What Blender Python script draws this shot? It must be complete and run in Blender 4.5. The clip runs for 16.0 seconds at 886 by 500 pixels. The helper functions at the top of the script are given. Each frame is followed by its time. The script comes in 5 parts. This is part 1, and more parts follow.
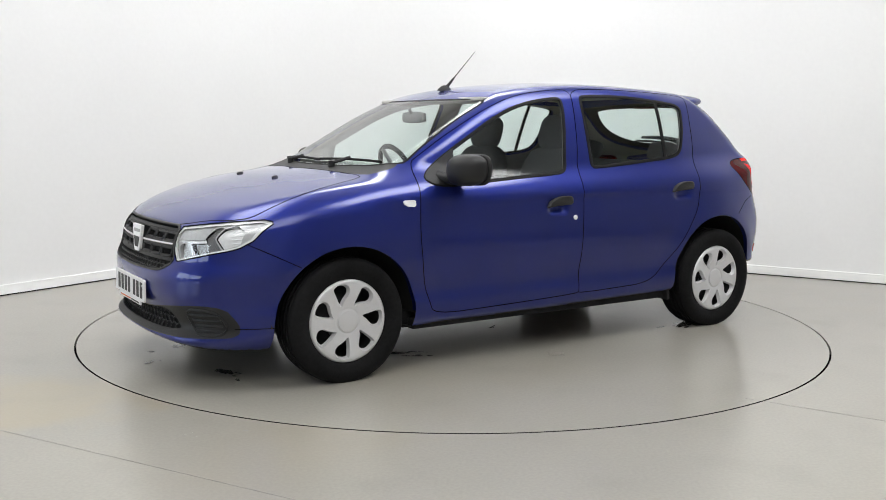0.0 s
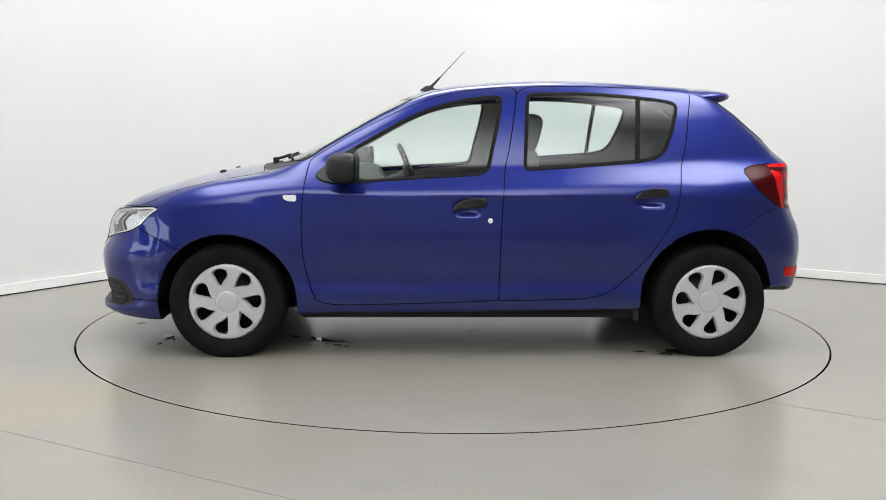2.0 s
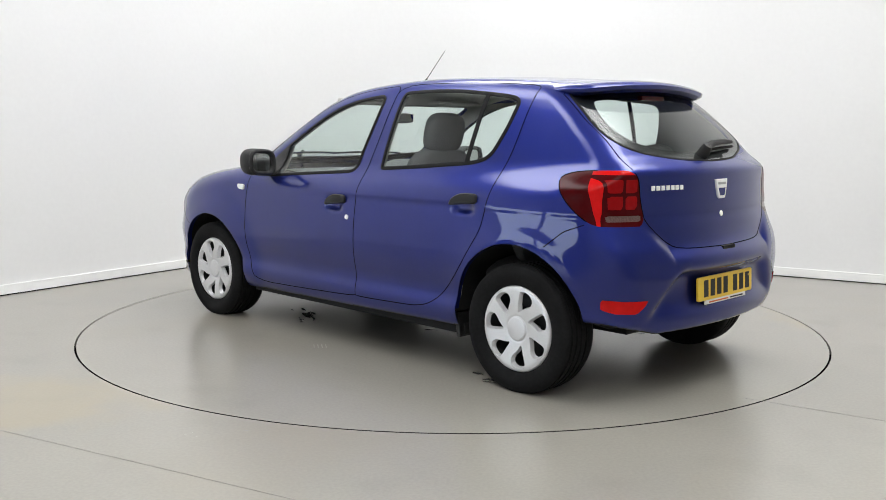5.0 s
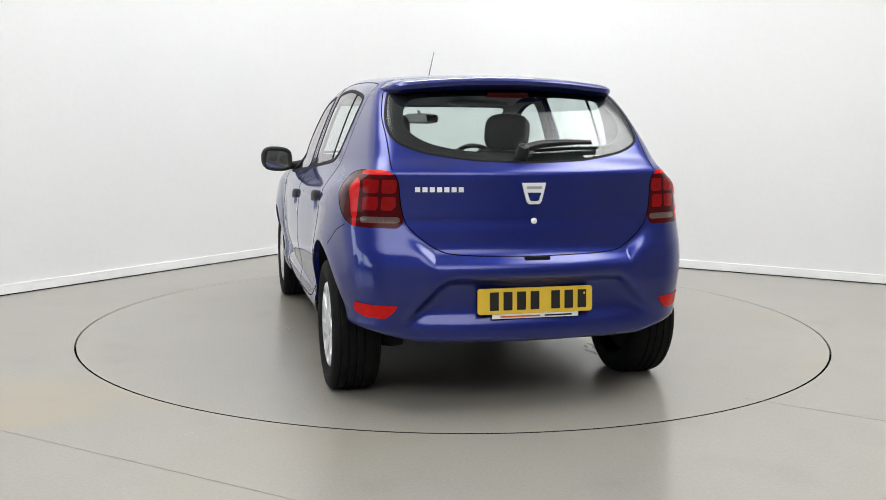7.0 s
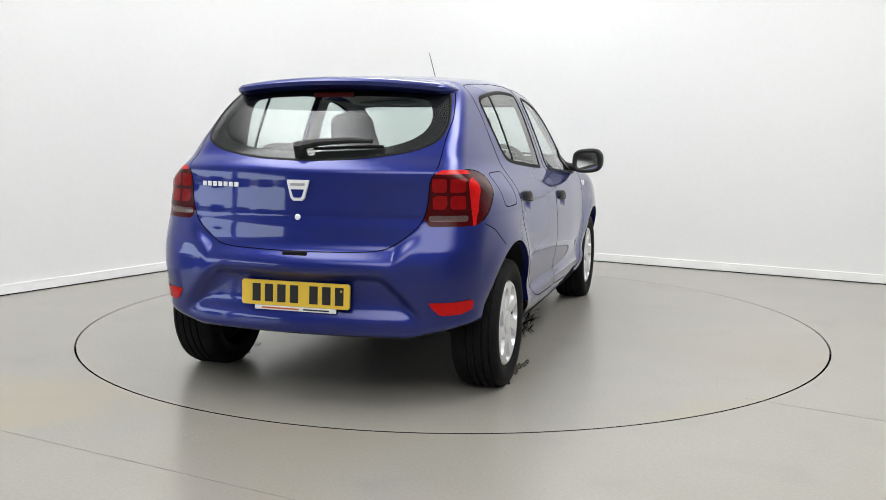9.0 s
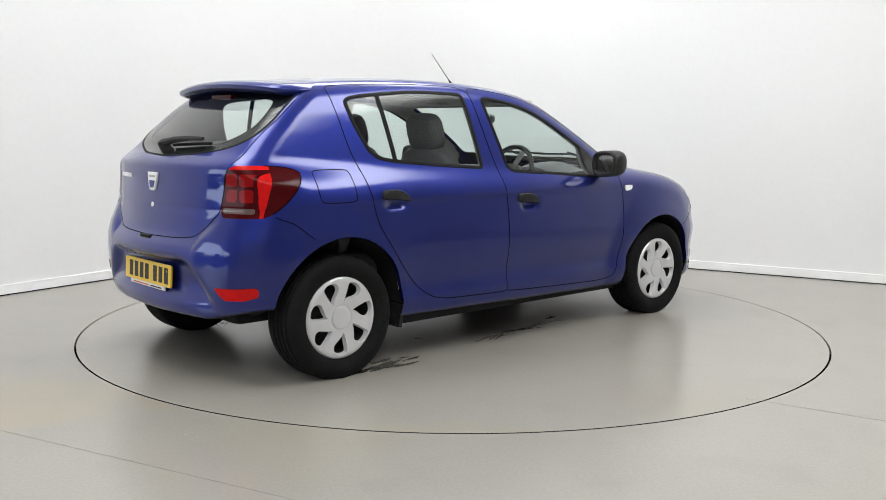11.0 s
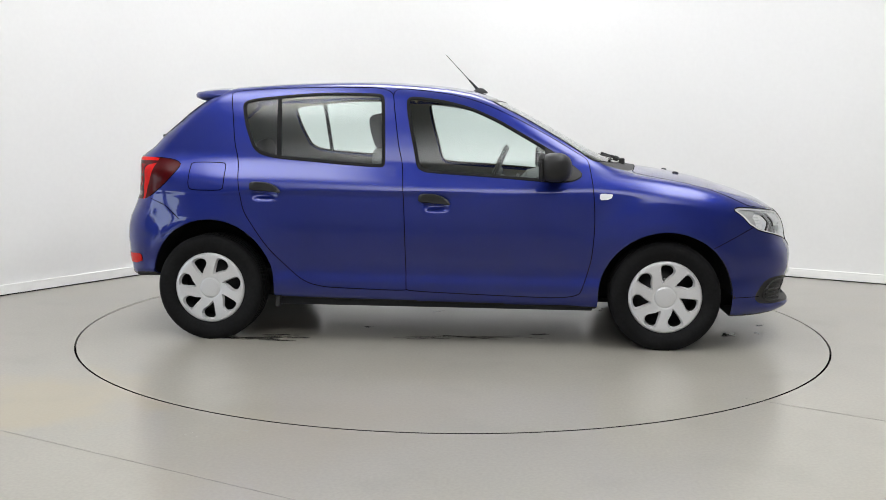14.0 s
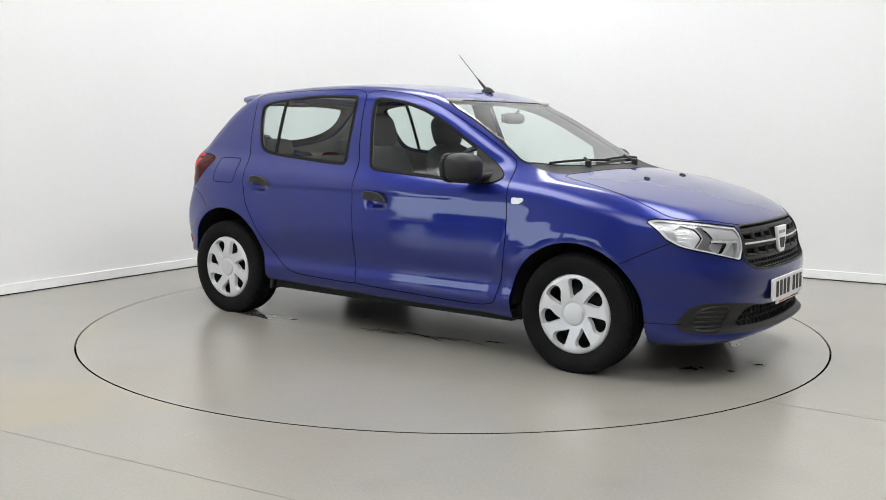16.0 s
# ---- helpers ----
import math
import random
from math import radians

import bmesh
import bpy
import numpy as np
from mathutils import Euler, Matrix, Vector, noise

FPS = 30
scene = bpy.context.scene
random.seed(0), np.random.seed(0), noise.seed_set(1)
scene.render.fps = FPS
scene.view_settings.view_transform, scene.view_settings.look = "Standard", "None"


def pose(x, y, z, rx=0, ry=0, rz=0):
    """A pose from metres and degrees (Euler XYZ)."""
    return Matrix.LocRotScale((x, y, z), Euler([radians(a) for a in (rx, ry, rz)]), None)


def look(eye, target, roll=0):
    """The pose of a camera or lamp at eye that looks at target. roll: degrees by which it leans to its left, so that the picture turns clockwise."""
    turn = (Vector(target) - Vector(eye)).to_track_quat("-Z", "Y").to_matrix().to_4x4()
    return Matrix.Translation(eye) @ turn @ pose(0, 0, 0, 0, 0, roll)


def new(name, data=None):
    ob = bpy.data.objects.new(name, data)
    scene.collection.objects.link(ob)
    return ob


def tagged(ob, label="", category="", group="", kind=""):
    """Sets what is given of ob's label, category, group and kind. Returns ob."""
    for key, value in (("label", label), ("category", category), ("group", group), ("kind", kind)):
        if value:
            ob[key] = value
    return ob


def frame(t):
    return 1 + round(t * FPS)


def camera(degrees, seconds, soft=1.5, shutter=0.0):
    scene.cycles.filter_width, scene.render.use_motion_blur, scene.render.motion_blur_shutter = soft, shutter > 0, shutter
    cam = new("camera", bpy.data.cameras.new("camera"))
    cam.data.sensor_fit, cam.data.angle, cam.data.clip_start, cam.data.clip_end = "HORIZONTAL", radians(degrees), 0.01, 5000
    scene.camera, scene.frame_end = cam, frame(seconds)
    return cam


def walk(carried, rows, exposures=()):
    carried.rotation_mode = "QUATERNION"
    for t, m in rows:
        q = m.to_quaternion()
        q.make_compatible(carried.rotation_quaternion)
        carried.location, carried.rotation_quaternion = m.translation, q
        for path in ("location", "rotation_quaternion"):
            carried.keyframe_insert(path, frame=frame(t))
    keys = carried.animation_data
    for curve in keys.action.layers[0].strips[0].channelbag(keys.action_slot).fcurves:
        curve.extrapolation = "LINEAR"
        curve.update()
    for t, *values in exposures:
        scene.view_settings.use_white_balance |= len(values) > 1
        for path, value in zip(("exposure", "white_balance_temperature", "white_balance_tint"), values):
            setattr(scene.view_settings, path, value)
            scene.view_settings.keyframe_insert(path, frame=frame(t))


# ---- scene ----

# camera: on a tripod, it does not move
EYE = (0.0, -5.929, 1.225)
cam = camera(50.39, 16.0, soft=0.9)
STAND = look(EYE, (-0.0485, -0.9703, 0.5817), 0.40)
walk(cam, [(0.0, STAND), (16.0, STAND)], exposures=[(0.0, 0.0), (16.0, 0.0)])


def heading(t):
    """Heading of the turntable in degrees."""
    return 213.927 - 15.5845 * t - 0.00344 * (t - 8) ** 2


# ---- light ----
CORNER = Vector((-1.007, 4.13, 0))
ALONG_LEFT = Vector((-0.5535, -0.8328, 0))      # from the corner along the left wall, towards the camera
ALONG_RIGHT = Vector((0.8705, -0.4922, 0))
CEILING = 4.4
world = bpy.data.worlds.new("world")
scene.world = world
world.use_nodes = True
sky = world.node_tree.nodes.new("ShaderNodeTexSky")
sky.sky_type, sky.sun_disc, sky.sun_elevation, sky.sun_rotation = "NISHITA", False, radians(35), radians(200)
world.node_tree.links.new(sky.outputs[0], world.node_tree.nodes["Background"].inputs[0])
world.node_tree.nodes["Background"].inputs[1].default_value = 0.15


# unseen soft fill panels, added under the ceiling to light the room: place, size, watts
PANELS = [(-2.10, -1.45, 2.4, 5.2, 120.0), (2.50, -1.5, 2.4, 5.2, 168.0), (0.0, 1.75, 3.4, 1.7, 92.0), (-0.2, -6.4, 8.0, 5.0, 225.0)]


def fill_glow_material(sx, sy, watts):
    """White glowing cloth of an added fill panel, brightest in the middle."""
    m = bpy.data.materials.new("fill_glow")
    m.use_nodes = True
    nt = m.node_tree
    b = nt.nodes["Principled BSDF"]
    b.inputs["Base Color"].default_value = (0.8, 0.8, 0.8, 1)
    b.inputs["Emission Color"].default_value = (0.99, 0.995, 1.0, 1)
    co = nt.nodes.new("ShaderNodeTexCoord")
    xyz = nt.nodes.new("ShaderNodeSeparateXYZ")
    nt.links.new(co.outputs["Object"], xyz.inputs[0])
    last = None
    for axis, half in (("X", sx / 2), ("Y", sy / 2)):
        a = nt.nodes.new("ShaderNodeMath")
        a.operation = "ABSOLUTE"
        nt.links.new(xyz.outputs[axis], a.inputs[0])
        r = nt.nodes.new("ShaderNodeMapRange")
        r.interpolation_type = "SMOOTHSTEP"
        for key, val in (("From Min", half * 0.30), ("From Max", half), ("To Min", 1.0), ("To Max", 0.08)):
            r.inputs[key].default_value = val
        nt.links.new(a.outputs[0], r.inputs["Value"])
        mul = nt.nodes.new("ShaderNodeMath")
        mul.operation = "MULTIPLY"
        nt.links.new(r.outputs["Result"], mul.inputs[0])
        if last:
            nt.links.new(last, mul.inputs[1])
        else:
            mul.inputs[1].default_value = watts / (math.pi * sx * sy * 0.46)
        last = mul.outputs[0]
    nt.links.new(last, b.inputs["Emission Strength"])
    return m


# ---- materials ----
def material(name, colour, rough=0.5, metal=0.0, grain=0.0, grain_scale=40.0, bump=0.0, coat=0.0, stain=0.0, stain_scale=3.0, emit=None, trans=0.0, ior=1.45, rough_var=0.0):
    m = bpy.data.materials.new(name)
    m.use_nodes = True
    nt = m.node_tree
    b = nt.nodes["Principled BSDF"]
    b.inputs["Base Color"].default_value = (*colour, 1)
    b.inputs["Roughness"].default_value = rough
    b.inputs["Metallic"].default_value = metal
    b.inputs["Coat Weight"].default_value = coat
    b.inputs["Coat Roughness"].default_value = 0.05
    b.inputs["Transmission Weight"].default_value = trans
    b.inputs["IOR"].default_value = ior
    if emit:
        b.inputs["Emission Color"].default_value = (*emit[:3], 1)
        b.inputs["Emission Strength"].default_value = emit[3]
    if grain or stain or bump or rough_var:
        co = nt.nodes.new("ShaderNodeTexCoord")
        fine = nt.nodes.new("ShaderNodeTexNoise")
        fine.inputs["Scale"].default_value = grain_scale
        fine.inputs["Detail"].default_value = 6
        nt.links.new(co.outputs["Object"], fine.inputs["Vector"])
        broad = nt.nodes.new("ShaderNodeTexNoise")
        broad.inputs["Scale"].default_value = stain_scale
        broad.inputs["Detail"].default_value = 2.5
        nt.links.new(co.outputs["Object"], broad.inputs["Vector"])
        last = None
        for src, amount in ((fine, grain), (broad, stain)):
            if not amount:
                continue
            ramp = nt.nodes.new("ShaderNodeMapRange")
            ramp.interpolation_type = "SMOOTHSTEP"
            ramp.inputs["From Min"].default_value, ramp.inputs["From Max"].default_value = 0.15, 0.85
            ramp.inputs["To Min"].default_value, ramp.inputs["To Max"].default_value = 1 - amount, 1 + amount
            nt.links.new(src.outputs["Fac"], ramp.inputs["Value"])
            mul = nt.nodes.new("ShaderNodeVectorMath")
            mul.operation = "SCALE"
            if last:
                nt.links.new(last, mul.inputs[0])
            else:
                mul.inputs[0].default_value = colour
            nt.links.new(ramp.outputs["Result"], mul.inputs["Scale"])
            last = mul.outputs[0]
        if last:
            nt.links.new(last, b.inputs["Base Color"])
        if rough_var:
            rr = nt.nodes.new("ShaderNodeMapRange")
            rr.interpolation_type = "SMOOTHSTEP"
            rr.inputs["From Min"].default_value, rr.inputs["From Max"].default_value = 0.15, 0.85
            rr.inputs["To Min"].default_value, rr.inputs["To Max"].default_value = max(rough - rough_var, 0.02), rough + rough_var
            nt.links.new(broad.outputs["Fac"], rr.inputs["Value"])
            nt.links.new(rr.outputs["Result"], b.inputs["Roughness"])
        if bump:
            bp = nt.nodes.new("ShaderNodeBump")
            bp.inputs["Strength"].default_value = bump
            bp.inputs["Distance"].default_value = 0.004
            nt.links.new(fine.outputs["Fac"], bp.inputs["Height"])
            nt.links.new(bp.outputs["Normal"], b.inputs["Normal"])
    return m


PAINT = material("blue_metallic_paint", (0.010, 0.021, 0.190), 0.48, 0.90, grain=0.12, grain_scale=900, coat=1.0, stain=0.05, stain_scale=5)
RUBBER = material("tyre_rubber", (0.009, 0.009, 0.0095), 0.7, grain=0.25, grain_scale=60, bump=0.25, stain=0.25, stain_scale=7)
RUBBER.node_tree.nodes["Principled BSDF"].inputs["Specular IOR Level"].default_value = 0.12
BLACK = material("black_plastic", (0.012, 0.012, 0.0125), 0.5, grain=0.12, grain_scale=300, bump=0.12)
SEAL = material("black_seal", (0.005, 0.005, 0.0055), 0.6, grain=0.1, grain_scale=80)
SEAL.node_tree.nodes["Principled BSDF"].inputs["Specular IOR Level"].default_value = 0.2
GAP = material("dark_gap", (0.003, 0.003, 0.0035), 1.0, grain=0.05)
GAP.node_tree.nodes["Principled BSDF"].inputs["Specular IOR Level"].default_value = 0.0
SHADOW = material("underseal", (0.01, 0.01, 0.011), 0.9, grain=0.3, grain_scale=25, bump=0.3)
SILVER = material("silver_wheel_paint", (0.66, 0.66, 0.67), 0.34, 0.35, grain=0.03, grain_scale=200, stain=0.03, stain_scale=9)
CHROME = material("chrome", (0.78, 0.78, 0.8), 0.12, 1.0, rough_var=0.05)
WALL = material("white_wall_paint", (0.79, 0.79, 0.785), 0.9, grain=0.012, grain_scale=30, stain=0.012, stain_scale=0.8, bump=0.03)
DIM = material("grey_hall_wall", (0.60, 0.605, 0.61), 0.9, grain=0.06, grain_scale=8, stain=0.15, stain_scale=0.6)
YARD = material("yard_asphalt", (0.05, 0.05, 0.052), 0.9, grain=0.1, grain_scale=6, stain=0.15, stain_scale=0.5)
DAYLIGHT = material("hazy_daylight", (0.5, 0.55, 0.6), 1.0, emit=(0.80, 0.91, 1.0, 4.0))
PANEL_WHITE = material("white_fill_frame", (0.75, 0.75, 0.74), 0.5, grain=0.02)
JOINT = material("worn_joint", (0.20, 0.185, 0.16), 0.6, grain=0.3, grain_scale=15)
TRIM = material("white_gloss_trim", (0.88, 0.88, 0.87), 0.45, grain=0.02, grain_scale=12, stain=0.04, stain_scale=4)
FLOOR = material("grey_resin_floor", (0.303, 0.287, 0.252), 0.23, grain=0.05, grain_scale=70, stain=0.03, stain_scale=1.1)
WATER = material("standing_water", (0.09, 0.085, 0.075), 0.03, grain=0.05, grain_scale=30)


def tint_floor():
    """Adds broad tan stains and small dark specks to the floor."""
    nt = FLOOR.node_tree
    b = nt.nodes["Principled BSDF"]
    src = b.inputs["Base Color"].links[0].from_socket
    tc = nt.nodes.new("ShaderNodeTexCoord")
    co = nt.nodes.new("ShaderNodeMapping")
    co.inputs["Location"].default_value = (3.1, 1.7, 0)
    nt.links.new(tc.outputs["Object"], co.inputs["Vector"])
    for scale, detail, lo, hi, colour, amount in ((0.55, 3, 0.50, 0.80, (0.30, 0.255, 0.18), 0.30), (2.6, 5, 0.50, 0.90, (0.20, 0.185, 0.16), 0.25)):
        n = nt.nodes.new("ShaderNodeTexNoise")
        n.inputs["Scale"].default_value, n.inputs["Detail"].default_value = scale, detail
        nt.links.new(co.outputs["Vector"], n.inputs["Vector"])
        r = nt.nodes.new("ShaderNodeMapRange")
        r.interpolation_type = "SMOOTHSTEP"
        r.inputs["From Min"].default_value, r.inputs["From Max"].default_value, r.inputs["To Max"].default_value = lo, hi, amount
        nt.links.new(n.outputs["Fac"], r.inputs["Value"])
        mix = nt.nodes.new("ShaderNodeMix")
        mix.data_type = "RGBA"
        mix.inputs["B"].default_value = (*colour, 1)
        nt.links.new(r.outputs["Result"], mix.inputs["Factor"])
        nt.links.new(src, mix.inputs["A"])
        src = mix.outputs["Result"]
    # one old yellowish patch beside the turntable, with a ragged edge
    far = nt.nodes.new("ShaderNodeVectorMath")
    far.operation = "DISTANCE"
    far.inputs[1].default_value = (-1.85, -1.85, 0)
    nt.links.new(tc.outputs["Object"], far.inputs[0])
    ragged = nt.nodes.new("ShaderNodeMath")
    ragged.operation = "MULTIPLY_ADD"
    ragged.inputs[1].default_value = 0.9
    nt.links.new(n.outputs["Fac"], ragged.inputs[0])
    nt.links.new(far.outputs["Value"], ragged.inputs[2])
    r = nt.nodes.new("ShaderNodeMapRange")
    r.interpolation_type = "SMOOTHSTEP"
    for key, val in (("From Min", 0.62), ("From Max", 1.10), ("To Min", 0.55), ("To Max", 0.0)):
        r.inputs[key].default_value = val
    nt.links.new(ragged.outputs[0], r.inputs["Value"])
    mix = nt.nodes.new("ShaderNodeMix")
    mix.data_type = "RGBA"
    mix.inputs["B"].default_value = (0.345, 0.295, 0.195, 1)
    nt.links.new(r.outputs["Result"], mix.inputs["Factor"])
    nt.links.new(src, mix.inputs["A"])
    src = mix.outputs["Result"]
    nt.links.new(src, b.inputs["Base Color"])


tint_floor()
FLOOR.node_tree.nodes["Principled BSDF"].inputs["Specular IOR Level"].default_value = 0.80
# wet places on the deck: x, y, half sizes, turn; and the drain slots
WET = [(0.78, 0.56, 0.15, 0.035, -0.5), (0.68, 0.68, 0.05, 0.015, -0.4), (-1.17, 0.86, 0.13, 0.045, 0.1), (-1.05, -0.63, 0.20, 0.045, 0.25), (0.55, -0.35, 0.07, 0.014, 0.3), (0.12, -0.47, 0.30, 0.010, 0.15), (1.69, -0.22, 0.05, 0.045, 0.2), (1.87, -0.15, 0.03, 0.02, 0.0), (1.94, 0.07, 0.05, 0.02, 0.3), (1.68, 0.46, 0.04, 0.09, 0.1), (-0.1, 0.30, 0.04, 0.012, 0.4), (-0.5, -0.25, 0.03, 0.010, 0.0)]
DRAIN = (0.012, 1.052, -35)
SEAT = material("charcoal_seat_cloth", (0.11, 0.11, 0.115), 0.9, grain=0.25, grain_scale=350, bump=0.3)
DASH = material("grey_dash_plastic", (0.11, 0.11, 0.113), 0.6, grain=0.15, grain_scale=250, bump=0.2)


# ---- mesh helpers ----
def mesh_object(name, verts, faces, mat, parent=None, label="", smooth=False, normals=None):
    me = bpy.data.meshes.new(name)
    me.from_pydata([tuple(map(float, v)) for v in verts], [], [tuple(map(int, f)) for f in faces])
    me.materials.append(mat)
    if smooth or normals is not None:
        me.polygons.foreach_set("use_smooth", [True] * len(me.polygons))
    if normals is not None:
        me.normals_split_custom_set_from_vertices([tuple(map(float, n)) for n in normals])
    ob = new(name, me)
    if parent is not None:
        ob.parent = parent
    if label:
        tagged(ob, label)
    return ob


def part(name, bm, mat, parent=None, label="", smooth=False):
    me = bpy.data.meshes.new(name)
    bm.normal_update()
    bm.to_mesh(me)
    bm.free()
    me.materials.append(mat)
    if smooth:
        me.polygons.foreach_set("use_smooth", [True] * len(me.polygons))
        me.set_sharp_from_angle(angle=radians(40))
    ob = new(name, me)
    if parent is not None:
        ob.parent = parent
    if label:
        tagged(ob, label)
    return ob


def box(bm, lo, hi, m=None, bevel=0.0):
    """Adds a box from corner lo to corner hi."""
    c = [(a + b) / 2 for a, b in zip(lo, hi)]
    s = [abs(b - a) for a, b in zip(lo, hi)]
    mat = Matrix.Translation(c) @ Matrix.Diagonal((*s, 1))
    if m is not None:
        mat = m @ mat
    made = bmesh.ops.create_cube(bm, size=1, matrix=mat)["verts"]
    if bevel:
        edges = {e for v in made for e in v.link_edges}
        bmesh.ops.bevel(bm, geom=list(edges), offset=bevel, segments=2, affect="EDGES", profile=0.6)


def lathe(bm, profile, steps=48, m=None):
    """Turns (radius, height) pairs about the local z axis."""
    m = m or Matrix()
    rings = []
    for r, h in profile:
        rings.append([bm.verts.new(m @ Vector((r * math.cos(2 * math.pi * i / steps), r * math.sin(2 * math.pi * i / steps), h))) for i in range(steps)])
    for a, b in zip(rings, rings[1:]):
        for i in range(steps):
            j = (i + 1) % steps
            bm.faces.new((a[i], a[j], b[j], b[i]))
    return rings


def tube(bm, path, radius, sides=8, closed=False):
    """A round bar along path; radius is a number or one for each point."""
    path = [Vector(p) for p in path]
    n = len(path)
    rings = []
    up = Vector((0.13, 0.21, 0.97))
    for i, p in enumerate(path):
        a, b = path[(i - 1) % n if closed else max(i - 1, 0)], path[(i + 1) % n if closed else min(i + 1, n - 1)]
        d = (b - a).normalized()
        u = d.cross(up).normalized()
        w = d.cross(u)
        r = radius[i] if isinstance(radius, (list, tuple)) else radius
        rings.append([bm.verts.new(p + r * (math.cos(2 * math.pi * k / sides) * u + math.sin(2 * math.pi * k / sides) * w)) for k in range(sides)])
    for i in range(n if closed else n - 1):
        a, b = rings[i], rings[(i + 1) % n]
        for k in range(sides):
            bm.faces.new((a[k], a[(k + 1) % sides], b[(k + 1) % sides], b[k]))
    if not closed:
        bm.faces.new(rings[0][::-1])
        bm.faces.new(rings[-1])


def prism(bm, outline, m, depth, bevel=0.0):
    """A plate of the 2D outline, in the local xy plane of m, as deep as given along local z."""
    low = [bm.verts.new(m @ Vector((x, y, 0))) for x, y in outline]
    high = [bm.verts.new(m @ Vector((x, y, depth))) for x, y in outline]
    n = len(outline)
    bm.faces.new(low[::-1])
    top = bm.faces.new(high)
    for i in range(n):
        bm.faces.new((low[i], low[(i + 1) % n], high[(i + 1) % n], high[i]))
    if bevel:
        bmesh.ops.bevel(bm, geom=list(top.edges), offset=bevel, segments=2, affect="EDGES", profile=0.6)


# ---- the room ----
def blob(cx, cy, rx, ry, turn, seed, n=28, z=0.0012):
    """An uneven flat outline on the floor."""
    rnd = random.Random(seed)
    ph = [rnd.uniform(0, 6.28) for _ in range(4)]
    out = []
    for i in range(n):
        a = 2 * math.pi * i / n
        r = 1 + 0.22 * math.sin(2 * a + ph[0]) + 0.14 * math.sin(3 * a + ph[1]) + 0.10 * math.sin(5 * a + ph[2]) + 0.06 * math.sin(9 * a + ph[3])
        x, y = rx * r * math.cos(a), ry * r * math.sin(a)
        out.append((cx + x * math.cos(turn) - y * math.sin(turn), cy + x * math.sin(turn) + y * math.cos(turn), z))
    return out


def wall(name, a, b, mid, mat, label, holes=()):
    """A wall 0.2 m thick from a to b; holes: (from, to, height) along it."""
    d = (b - a).normalized()
    out = Vector((d.y, -d.x, 0))
    if out.dot(mid - a) > 0:
        out = -out
    m = Matrix(((d.x, out.x, 0, a.x), (d.y, out.y, 0, a.y), (0, 0, 1, 0), (0, 0, 0, 1)))
    bm = bmesh.new()
    length = (b - a).length
    at = 0.0
    for h0, h1, top in holes:
        box(bm, (at, 0, 0), (h0, 0.2, CEILING), m)
        box(bm, (h0, 0, top), (h1, 0.2, CEILING), m)
        at = h1
    box(bm, (at, 0, 0), (length, 0.2, CEILING), m)
    bmesh.ops.remove_doubles(bm, verts=bm.verts, dist=0.0005)
    tagged(part(name, bm, mat), label, "wall", kind="structure")
    if mat is WALL:
        bm = bmesh.new()
        box(bm, (0, -0.018, 0.007), (length, -0.001, 0.078), m, 0.004)
        tagged(part("baseboard_" + name[5:], bm, TRIM), "low white painted skirting board along the wall", "skirting board", kind="structure")
        # black strip paints in the shadow gap between skirting and floor
        bm = bmesh.new()
        box(bm, (0, -0.017, 0.0005), (length, -0.001, 0.0065), m)
        tagged(part("trim_" + name[5:], bm, SEAL), "dark strip painted in as the shadow gap under the skirting board", "seam", kind="structure")


